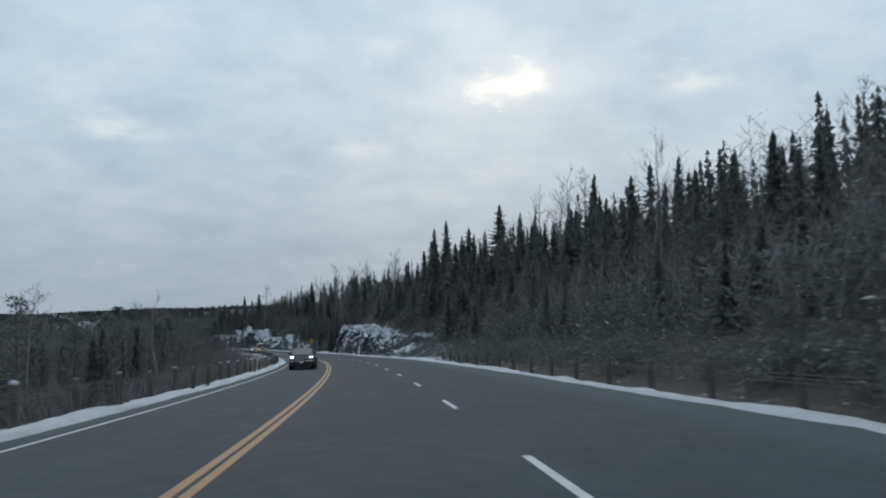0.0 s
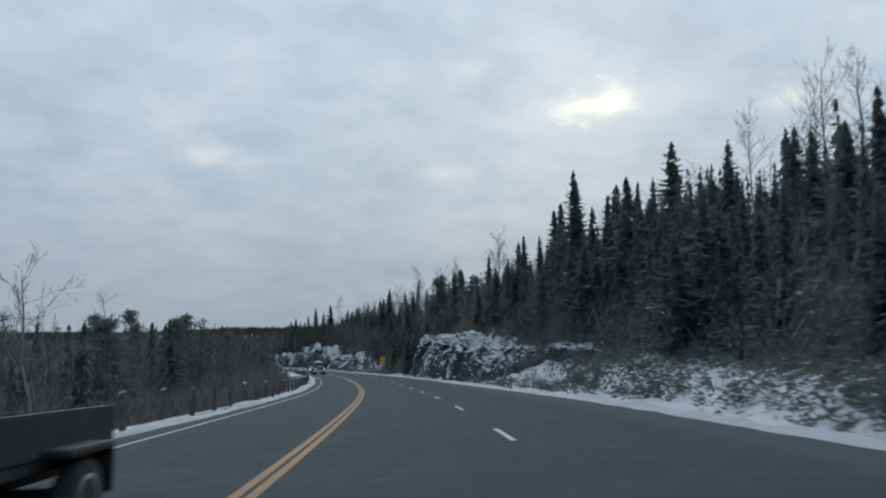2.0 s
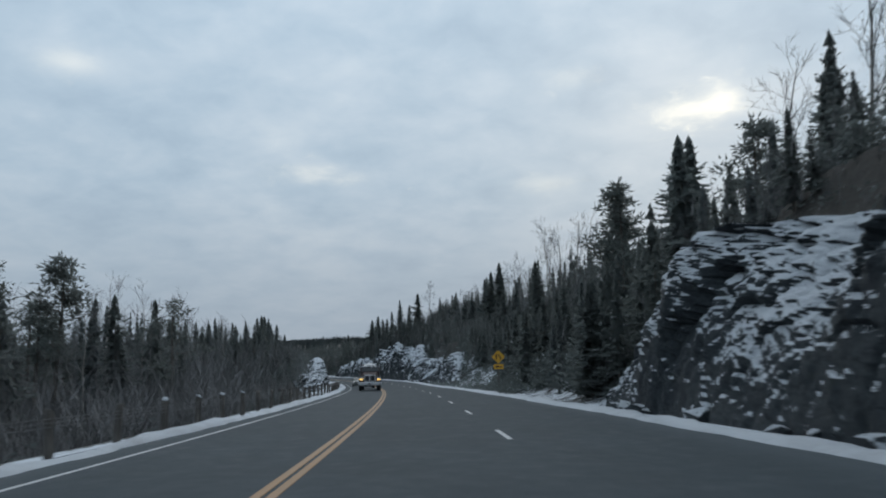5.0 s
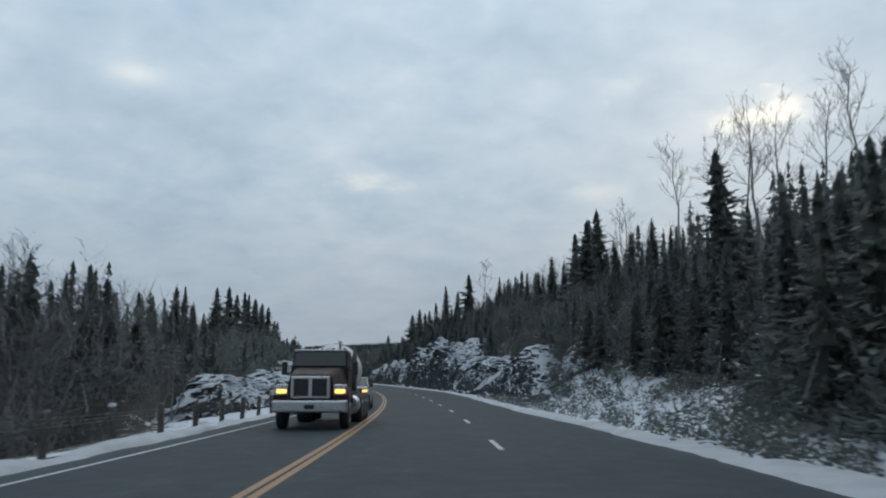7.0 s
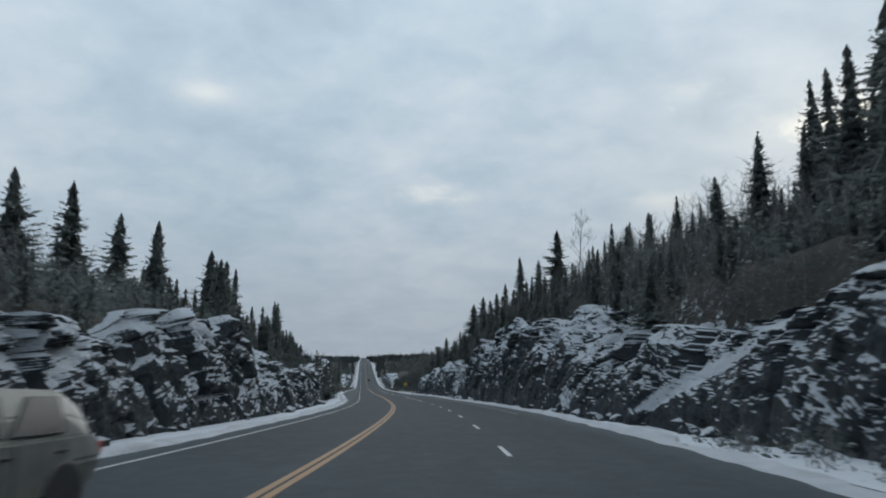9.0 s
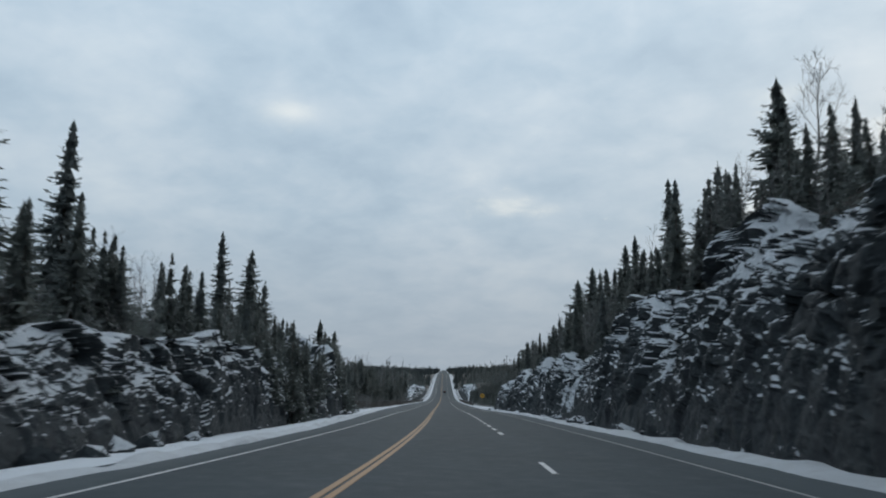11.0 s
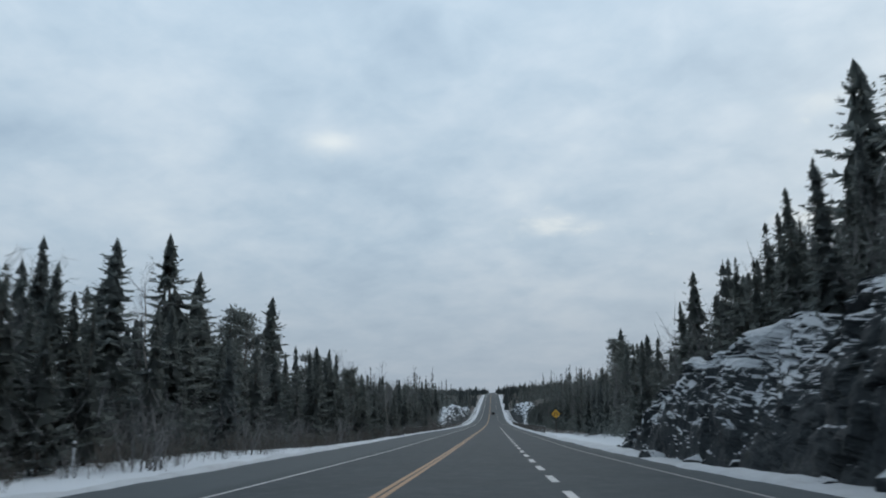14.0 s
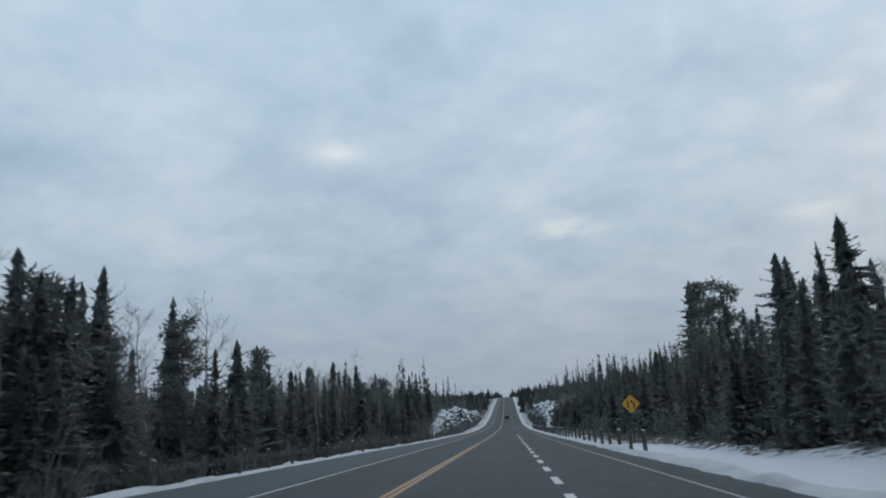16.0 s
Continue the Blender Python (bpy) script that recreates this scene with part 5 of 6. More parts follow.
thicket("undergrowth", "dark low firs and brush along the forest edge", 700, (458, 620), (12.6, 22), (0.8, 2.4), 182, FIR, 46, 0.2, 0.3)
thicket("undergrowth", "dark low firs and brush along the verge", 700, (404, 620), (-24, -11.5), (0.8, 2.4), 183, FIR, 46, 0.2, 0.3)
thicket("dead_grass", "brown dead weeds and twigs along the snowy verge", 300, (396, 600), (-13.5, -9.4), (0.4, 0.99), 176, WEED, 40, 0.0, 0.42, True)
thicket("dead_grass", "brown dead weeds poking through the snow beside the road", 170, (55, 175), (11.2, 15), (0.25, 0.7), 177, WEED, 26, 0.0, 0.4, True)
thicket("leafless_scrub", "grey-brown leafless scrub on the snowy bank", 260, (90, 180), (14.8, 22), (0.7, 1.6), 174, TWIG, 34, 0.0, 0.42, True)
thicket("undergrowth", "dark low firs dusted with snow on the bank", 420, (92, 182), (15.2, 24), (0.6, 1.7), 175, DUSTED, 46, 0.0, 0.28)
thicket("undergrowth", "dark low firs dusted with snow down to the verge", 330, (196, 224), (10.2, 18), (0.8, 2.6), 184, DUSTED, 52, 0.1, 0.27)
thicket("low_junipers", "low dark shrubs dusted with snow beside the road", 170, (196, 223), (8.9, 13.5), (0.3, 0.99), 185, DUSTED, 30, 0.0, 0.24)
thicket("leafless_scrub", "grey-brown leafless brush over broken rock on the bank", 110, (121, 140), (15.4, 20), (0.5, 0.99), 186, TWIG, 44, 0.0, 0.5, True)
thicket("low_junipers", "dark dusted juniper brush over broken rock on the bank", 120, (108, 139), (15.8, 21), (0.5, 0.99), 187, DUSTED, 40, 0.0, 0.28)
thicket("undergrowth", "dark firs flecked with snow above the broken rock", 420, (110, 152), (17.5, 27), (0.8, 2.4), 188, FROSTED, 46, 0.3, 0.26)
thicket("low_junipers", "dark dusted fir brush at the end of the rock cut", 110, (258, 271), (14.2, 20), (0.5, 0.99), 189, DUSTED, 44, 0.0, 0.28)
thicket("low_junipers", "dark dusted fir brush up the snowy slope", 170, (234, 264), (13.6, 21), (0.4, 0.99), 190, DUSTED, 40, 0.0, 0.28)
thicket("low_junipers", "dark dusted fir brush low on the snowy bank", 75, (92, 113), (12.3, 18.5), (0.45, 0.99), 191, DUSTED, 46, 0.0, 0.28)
brushwood("brushwood", "leafless grey-brown saplings in the hollow", 180, (0, 240), (-30, -8.5), (1.5, 4.2), 131, TWIG)
brushwood("brushwood", "leafless shrubs along the verge", 300, (395, 620), (-22, -10.5), (0.5, 3.0), 132, TWIG)
brushwood("brushwood", "dead stalks poking through the snow", 60, (92, 180), (11, 18), (0.3, 0.9), 133, TWIG)
brushwood("brushwood", "dead stalks and low shrubs on the snowy slope", 150, (220, 275), (9.6, 17), (0.25, 0.9), 134, TWIG)
thicket("low_junipers", "low dark junipers half buried in snow", 100, (90, 150), (10.8, 18), (0.2, 0.75), 135, FIR, 22, 0.0, 0.22)
thicket("low_junipers", "low dark junipers half buried in snow", 440, (220, 278), (8.5, 17), (0.15, 0.75), 136, FIR, 20, 0.0, 0.2)


# ---------------------------------------------------------------- guide rails, signs, logs
def box_bm(bm, x0, x1, y0, y1, z0, z1, bevel=0.0):
    r = bmesh.ops.create_cube(bm, size=1.0)
    for v in r["verts"]:
        v.co = ((x0 + x1) / 2 + v.co.x * (x1 - x0), (y0 + y1) / 2 + v.co.y * (y1 - y0), (z0 + z1) / 2 + v.co.z * (z1 - z0))
    if bevel:
        edges = list({e for v in r["verts"] for e in v.link_edges})
        bmesh.ops.bevel(bm, geom=edges, offset=bevel, segments=2, affect="EDGES", profile=0.6)
    return r


def box(x0, x1, y0, y1, z0, z1, bevel=0.0):
    bm = bmesh.new()
    box_bm(bm, x0, x1, y0, y1, z0, z1, bevel)
    return bm


def lathe(profile, sides=24, axis="z"):
    """Turns (radius, height) pairs round an axis."""
    bm = bmesh.new()
    rings = []
    for r, h in profile:
        ring = []
        for k in range(sides):
            a = 2 * np.pi * k / sides
            c = (np.cos(a) * r, np.sin(a) * r, h)
            ring.append(bm.verts.new(c if axis == "z" else (c[2], c[0], c[1]) if axis == "x" else (c[0], c[2], c[1])))
        rings.append(ring)
    for p, q in zip(rings, rings[1:]):
        for k in range(sides):
            bm.faces.new((p[k], p[(k + 1) % sides], q[(k + 1) % sides], q[k]))
    bm.faces.new(rings[0][::-1])
    bm.faces.new(rings[-1])
    bmesh.ops.recalc_face_normals(bm, faces=bm.faces)
    for f in bm.faces:
        f.smooth = len(f.verts) == 4
    return bm


def post_mesh():
    bm = lathe([(0.09, -0.6), (0.09, 0.0), (0.087, 0.55), (0.084, 0.86), (0.07, 0.90)], 10)
    for v in bm.verts:
        if v.co.z > 0.8:
            v.co.z += 0.10 * v.co.x / 0.1 * 0.35
    me = bpy.data.meshes.new("post")
    bm.to_mesh(me)
    bm.free()
    me.materials.append(POST_WOOD)
    return me


def cap_mesh():
    bm = bmesh.new()
    bmesh.ops.create_icosphere(bm, subdivisions=2, radius=0.095)
    for v in bm.verts:
        v.co = (v.co.x, v.co.y, 0.93 + v.co.z * 0.45 + 0.35 * v.co.x)
    me = bpy.data.meshes.new("snow_cap")
    bm.to_mesh(me)
    bm.free()
    me.materials.append(SNOW_BANK)
    return me


POST, CAP = post_mesh(), cap_mesh()


def guide_rail(label, places, cables=3, capped=0.45):
    """Wooden posts with steel cables strung along them."""
    s0, u0 = places[0]
    x, y, z = place(s0, u0, 0)
    root = tagged(new("cable_guide_rail"), label, "guide rail")
    root.matrix_basis = pose(x, y, z)
    r = np.random.default_rng(int(s0) + 500)
    tops = []
    for k, (s, u) in enumerate(places):
        p = place(s, u, 0) - (x, y, z)
        ob = child("post", POST, root, m=pose(*p, r.normal() * 1.5, r.normal() * 1.5, r.random() * 360))
        tops.append(p)
        if r.random() < capped:
            child("snow_cap", CAP, ob, "cap of snow on the post")
    tops = np.array(tops)
    out = np.array([[np.cos(np.interp(s, GS, GH)), np.sin(np.interp(s, GS, GH)), 0] for s, u in places]) * (-np.sign(u0) * 0.12)
    for h in (0.58, 0.66, 0.74)[:cables]:
        v, f = tube(tops + out + (0, 0, h), np.full(len(tops), 0.006), 4)
        child("cable", mesh_of("cable", v, f, STEEL, True), root, "galvanised steel cable")
    return root


guide_rail("row of weathered wooden posts strung with steel cables in snow", [(-14 + 3.35 * k, -5.35) for k in range(0, 79)])
guide_rail("short row of wooden cable posts beside the hillside", [(6.0 + 3.7 * k, EDGE_R(6.0 + 3.7 * k) + 0.45) for k in range(0, 17)], capped=0.0)
guide_rail("row of wooden cable posts below the forest", [(486 + 3.6 * k, EDGE_R(486.0) + 0.35) for k in range(0, 42)])
guide_rail("row of wooden cable posts along the verge", [(478 + 3.9 * k, -EDGE_L(478 + 3.9 * k) - 0.2) for k in range(0, 36)])


def bar(points, width, depth):
    """A flat painted bar along points of the x-z plane, facing -y."""
    bm = bmesh.new()
    pts = [Vector((p[0], 0, p[1])) for p in points]
    left, right = [], []
    for k, p in enumerate(pts):
        d = (pts[min(k + 1, len(pts) - 1)] - pts[max(k - 1, 0)]).normalized()
        n = Vector((d.z, 0, -d.x)) * width / 2
        left.append(p - n)
        right.append(p + n)
    rows = [[bm.verts.new(v + Vector((0, o, 0))) for v in side] for side in (left, right) for o in (-depth, 0)]
    a, b2, c, d2 = rows
    for k in range(len(pts) - 1):
        for q in ((a[k], a[k + 1], c[k + 1], c[k]), (b2[k], d2[k], d2[k + 1], b2[k + 1]), (a[k], b2[k], b2[k + 1], a[k + 1]), (c[k], c[k + 1], d2[k + 1], d2[k])):
            bm.faces.new(q)
    bmesh.ops.recalc_face_normals(bm, faces=bm.faces)
    return bm


def warning_sign(s, u, centre, side, label, tab=False):
    """A yellow diamond on a post; faces the traffic that comes along the road."""
    root = tagged(new("warning_sign"), label, "road sign")
    h = float(land(s, u))
    root.matrix_basis = stand(s, u, h, level=True)
    c = centre - h
    part("post", box(-0.05, 0.05, 0.02, 0.12, -0.6, c + side * 0.5, 0.008), POST_WOOD, root, "square wooden sign post")
    bm = box(-side / 2, side / 2, -0.012, 0.0, -side / 2, side / 2)
    bmesh.ops.bevel(bm, geom=[e for e in bm.edges if abs((e.verts[0].co - e.verts[1].co).y) > 0.005], offset=side * 0.07, segments=4, affect="EDGES")
    bmesh.ops.rotate(bm, verts=bm.verts, cent=(0, 0, 0), matrix=Euler((0, radians(45), 0)).to_matrix())
    bmesh.ops.translate(bm, verts=bm.verts, vec=(0, 0, c))
    plate = part("diamond_plate", bm, SIGN_YELLOW, root, "yellow diamond plate")
    k = side
    lines = [[(-0.22 * k, c - 0.3 * k), (-0.22 * k, c + 0.26 * k)], [(0.22 * k, c - 0.3 * k), (0.22 * k, c + 0.02 * k), (0.04 * k, c + 0.12 * k), (0.04 * k, c + 0.26 * k)]]
    for pts in lines:
        o = part("symbol_line", bar(pts, 0.105 * k, 0.006), BLACK, plate, "black painted line")
        o.location.y = -0.014
    if tab:
        low = c - side * 0.71 - 0.48
        plate = part("tab_plate", box(-0.46, 0.46, -0.012, 0.0, low, low + 0.45, 0.01), SIGN_YELLOW, root, "small yellow plate under the diamond")
        for x0, x1, z0, z1 in ((-0.27, 0.08, 0.15, 0.31), (0.15, 0.32, 0.15, 0.25)):
            part("writing_bar", box(x0, x1, -0.018, -0.013, low + z0, low + z1), BLACK, plate, "black bar of writing")
    return root


warning_sign(210.7, 10.6, 3.05, 0.9, "yellow warning diamond with a tab, on a snowy verge", True)
warning_sign(509.0, 11.5, 2.45, 0.95, "yellow lane-ends warning diamond on a wooden post by the road")


def marker_post(s, u):
    root = tagged(new("marker_post"), "slim white marker post at the forest's edge", "marker")
    root.matrix_basis = stand(s, u, float(land(s, u)), level=True)
    part("stake", box(-0.05, 0.05, -0.015, 0.015, -0.3, 1.15, 0.006), PLATE, root)
    part("band", box(-0.052, 0.052, -0.018, 0.018, 0.9, 1.05, 0.004), BLACK, root, "dark band")


marker_post(424.0, -12.5)


def fallen_trunk(name, label, a, b2, r0, r1, material):
    p, q = place(*a), place(*b2)
    mid = (p + q) / 2 + (0, 0, 0.1)
    v, f = tube([p, p * 0.6 + mid * 0.4, mid, q], [r0, r0 * 0.9, (r0 + r1) / 2, r1], 8)
    pieces = [(v, f)]
    for k in range(9):
        t = 0.35 + 0.6 * k / 9
        at = p + (q - p) * t
        d = rng.normal(size=3) * (0.5, 0.5, 0.3) + (0, 0, 0.35)
        pieces.append(tube([at, at + d * 0.6, at + d * 1.1 + rng.normal(size=3) * 0.15], [0.03, 0.018, 0.006], 4))
    root = tagged(new(name, mesh_of(name, *join(pieces), material)), label, "log")
    return root


fallen_trunk("fallen_tree", "long dark fallen trunk lying up the snowy slope", (263.1, 13.8, float(land(263.1, 13.8)) + 0.2), (258.6, 16.6, float(land(258.6, 16.6)) + 0.3), 0.17, 0.12, LOG)
fallen_trunk("fallen_tree", "broken dark trunk half sunk in roadside snow", (265.0, 12.7, float(land(265.0, 12.7)) + 0.1), (263.5, 13.7, float(land(263.5, 13.7)) + 0.16), 0.15, 0.17, LOG)


# ---------------------------------------------------------------- vehicles
def hull(sections, bevel=0.03):
    """A closed shell from sections across the vehicle: each (y, half width low, half width high, z low, z high, half width mid, z mid)."""
    bm = bmesh.new()
    rings = []
    for y, wl, wh, zl, zh, wm, zm in sections:
        ring = [(-wl, y, zl), (-wm, y, zm), (-wh, y, zh), (wh, y, zh), (wm, y, zm), (wl, y, zl)]
        rings.append([bm.verts.new(c) for c in ring])
    for p, q in zip(rings, rings[1:]):
        for k in range(6):
            bm.faces.new((p[k], p[(k + 1) % 6], q[(k + 1) % 6], q[k]))
    bm.faces.new(rings[0][::-1])
    bm.faces.new(rings[-1])
    bmesh.ops.recalc_face_normals(bm, faces=bm.faces)
    if bevel:
        bmesh.ops.bevel(bm, geom=list(bm.edges), offset=bevel, segments=2, affect="EDGES", clamp_overlap=True)
    return bm


def quad(corners, thick=0.012):
    """A thin pane with its own thickness."""
    bm = bmesh.new()
    v = [Vector(c) for c in corners]
    n = (v[1] - v[0]).cross(v[-1] - v[0]).normalized() * thick
    front, back = [bm.verts.new(c + n) for c in v], [bm.verts.new(c - n) for c in v]
    bm.faces.new(front)
    bm.faces.new(back[::-1])
    for k in range(len(v)):
        bm.faces.new((front[k], back[k], back[(k + 1) % len(v)], front[(k + 1) % len(v)]))
    bmesh.ops.recalc_face_normals(bm, faces=bm.faces)
    return bm


def wheel(root, x, y, r, w, sub="rim"):
    side = 1 if x > 0 else -1
    bm = lathe([(r * 0.62, -w / 2), (r * 0.9, -w / 2), (r, -w * 0.36), (r, w * 0.36), (r * 0.9, w / 2), (r * 0.62, w / 2)], 22, "x")
    ob = part("wheel", bm, RUBBER, root, "black tyre")
    ob.matrix_basis = pose(x, y, r)
    part(sub, lathe([(r * 0.25, w * 0.30 * side), (r * 0.55, w * 0.38 * side), (r * 0.63, w * 0.46 * side), (r * 0.6, w * 0.52 * side), (r * 0.2, w * 0.44 * side)], 16, "x"), RIM, ob, "grey metal rim")
    return ob


def pickup(name, label, paint, lamp_left, lamp_right, s, u, category="pickup truck", scale=1.0, low=1.0):
    """A crew-cab pickup; +y is its front, the bumper at y = 0, the tail at -5.85."""
    root = tagged(new(name), label, category)
    root.matrix_basis = stand(s, u, 0.0, 180) @ Matrix.Diagonal((scale * 1.04, scale, scale * low, 1))
    part("body", hull([(-5.8, 0.94, 0.95, 0.50, 1.34, 0.98, 0.95), (-3.9, 0.95, 0.95, 0.40, 1.36, 1.0, 0.95), (-2.0, 0.95, 0.95, 0.36, 1.39, 1.0, 0.95), (-1.3, 0.95, 0.91, 0.36, 1.39, 1.0, 0.95),
                       (-0.35, 0.95, 0.88, 0.46, 1.37, 0.99, 0.95), (-0.06, 0.92, 0.84, 0.50, 1.30, 0.96, 0.95)], 0.05), paint, root)
    part("cab", hull([(-4.05, 0.93, 0.70, 1.2, 1.90, 0.86, 1.5), (-3.75, 0.94, 0.75, 1.2, 1.95, 0.88, 1.5), (-2.45, 0.94, 0.74, 1.2, 1.93, 0.88, 1.5), (-1.55, 0.93, 0.90, 1.2, 1.40, 0.92, 1.3)], 0.02), paint, root)
    part("windscreen", quad([(-0.84, -1.60, 1.41), (0.84, -1.60, 1.41), (0.70, -2.42, 1.88), (-0.70, -2.42, 1.88)], 0.03), GLASS, root, "dark raked windscreen")
    for sx in (-1, 1):
        for y0, y1 in ((-2.75, -1.95), (-3.75, -2.85)):
            part("side_window", quad([(sx * 0.915, y0, 1.40), (sx * 0.915, y1, 1.40), (sx * 0.80, y1 - 0.42, 1.83), (sx * 0.80, y0 - 0.02, 1.83)][::sx], 0.02), GLASS, root, "dark side window")
        for y0, y1 in ((-2.78, -1.72), (-3.86, -2.82)):
            door = part("door", hull([(y0, 0.012, 0.006, 0.52, 1.33, 0.016, 0.95), (y1, 0.012, 0.006, 0.52, 1.33, 0.016, 0.95)], 0.006), paint, root)
            door.matrix_basis = pose(sx * 0.985, 0, 0)
            part("door_handle", box(sx * 0.02 - 0.018, sx * 0.02 + 0.018, y0 + 0.08, y0 + 0.30, 1.10, 1.14, 0.012), BLACK, door, "dark door handle")
        part("sill", box(sx * 0.96 - 0.04, sx * 0.96 + 0.04, -3.95, -1.6, 0.36, 0.46, 0.02), BLACK, root, "dark side step")
        part("wiper", box(sx * 0.35 - 0.3, sx * 0.35 + 0.3, -1.63, -1.58, 1.415, 1.435, 0.006), BLACK, root, "windscreen wiper")
        part("mirror", box(sx * 1.02 - 0.11, sx * 1.02 + 0.11, -1.95, -1.82, 1.36, 1.6, 0.03), BLACK, root, "black door mirror")
        part("wheel_arch", lathe([(0.40, -0.04), (0.49, -0.04), (0.49, 0.04), (0.40, 0.04)], 20, "x"), BLACK, root, "dark wheel arch").matrix_basis = pose(sx * 0.975, -1.0, 0.46)
        part("wheel_arch", lathe([(0.40, -0.04), (0.49, -0.04), (0.49, 0.04), (0.40, 0.04)], 20, "x"), BLACK, root, "dark wheel arch").matrix_basis = pose(sx * 0.975, -4.65, 0.46)
        wheel(root, sx * 0.86, -1.0, 0.42, 0.29)
        wheel(root, sx * 0.86, -4.65, 0.42, 0.29)
        lamp = part("headlight", box(sx * 0.74 - 0.15, sx * 0.74 + 0.15, -0.16, -0.015, 1.06, 1.20, 0.03), lamp_right if sx < 0 else lamp_left, root, "lit rectangular headlight")
        part("lamp_bezel", box(sx * 0.74 - 0.18, sx * 0.74 + 0.18, -0.20, -0.035, 1.0, 1.26, 0.02), CHROME, lamp, "bright lamp surround")
        part("tail_light", box(sx * 0.9 - 0.06, sx * 0.9 + 0.06, -5.84, -5.74, 0.85, 1.2, 0.02), RED_LENS, root, "red tail light")
        part("fog_lamp", box(sx * 0.66 - 0.07, sx * 0.66 + 0.07, 0.03, 0.13, 0.62, 0.70, 0.02), BLACK, root)
    grille = part("grille", box(-0.57, 0.57, -0.12, 0.02, 0.86, 1.27, 0.04), BLACK, root, "black barred grille")
    for z in (0.95, 1.06, 1.17):
        part("grille_bar", box(-0.53, 0.53, -0.03, 0.045, z - 0.022, z + 0.022, 0.008), CHROME, grille, "chromed bar")
    part("bumper", box(-0.97, 0.97, -0.18, 0.12, 0.58, 0.80, 0.06), paint if paint is PALE_PAINT else BLACK, root, "front bumper")
    part("bumper_trim", box(-0.95, 0.95, -0.1, 0.132, 0.77, 0.83, 0.02), CHROME, root, "chromed bumper strip")
    part("number_plate", box(-0.15, 0.15, 0.12, 0.145, 0.60, 0.75, 0.005), PLATE, root, "pale number plate")
    part("skid_plate", box(-0.86, 0.86, -0.5, 0.04, 0.34, 0.60, 0.05), BLACK, root)
    # black box that also stands in for the shade between the wheels
    part("underbody", box(-0.70, 0.70, -5.4, -0.4, 0.24, 0.5, 0.03), BLACK, root, "black underbody filling the shaded gap")
    part("bed_well", box(-0.78, 0.78, -5.7, -4.2, 1.20, 1.295, 0.0), BLACK, root, "dark open load bed")
    return root


def trailer(s, u):
    root = tagged(new("utility_trailer"), "dark low utility trailer hitched behind a pickup", "trailer")
    root.matrix_basis = stand(s, u, 0.0, 180)
    part("deck", box(-0.9, 0.9, -2.9, -0.7, 0.58, 0.70, 0.015), BLACK, root)
    part("drawbar", box(-0.05, 0.05, -0.8, 0.1, 0.50, 0.60, 0.01), STEEL, root, "steel drawbar")
    for sx in (-1, 1):
        part("side_board", box(sx * 0.9 - 0.025, sx * 0.9 + 0.025, -2.9, -0.7, 0.70, 1.08, 0.01), BLACK, root)
        part("mudguard", box(sx * 1.05 - 0.13, sx * 1.05 + 0.13, -2.3, -1.4, 0.70, 0.78, 0.03), BLACK, root)
        wheel(root, sx * 1.04, -1.85, 0.33, 0.2)
        part("mudguard_flap", box(sx * 1.05 - 0.12, sx * 1.05 + 0.12, -2.32, -2.28, 0.30, 0.72, 0.01), BLACK, root)
        part("marker_lamp", box(sx * 0.85 - 0.04, sx * 0.85 + 0.04, -0.69, -0.65, 0.88, 0.96, 0.01), PLATE, root, "pale marker lamp")
    part("axle", box(-1.0, 1.0, -1.91, -1.79, 0.28, 0.40, 0.02), BLACK, root, "dark steel axle")
    part("chassis_rail", box(-0.5, 0.5, -2.8, -0.7, 0.40, 0.58, 0.02), BLACK, root, "dark steel underframe")
    part("headboard", box(-0.9, 0.9, -0.73, -0.69, 0.70, 1.12, 0.01), BLACK, root)
    return root


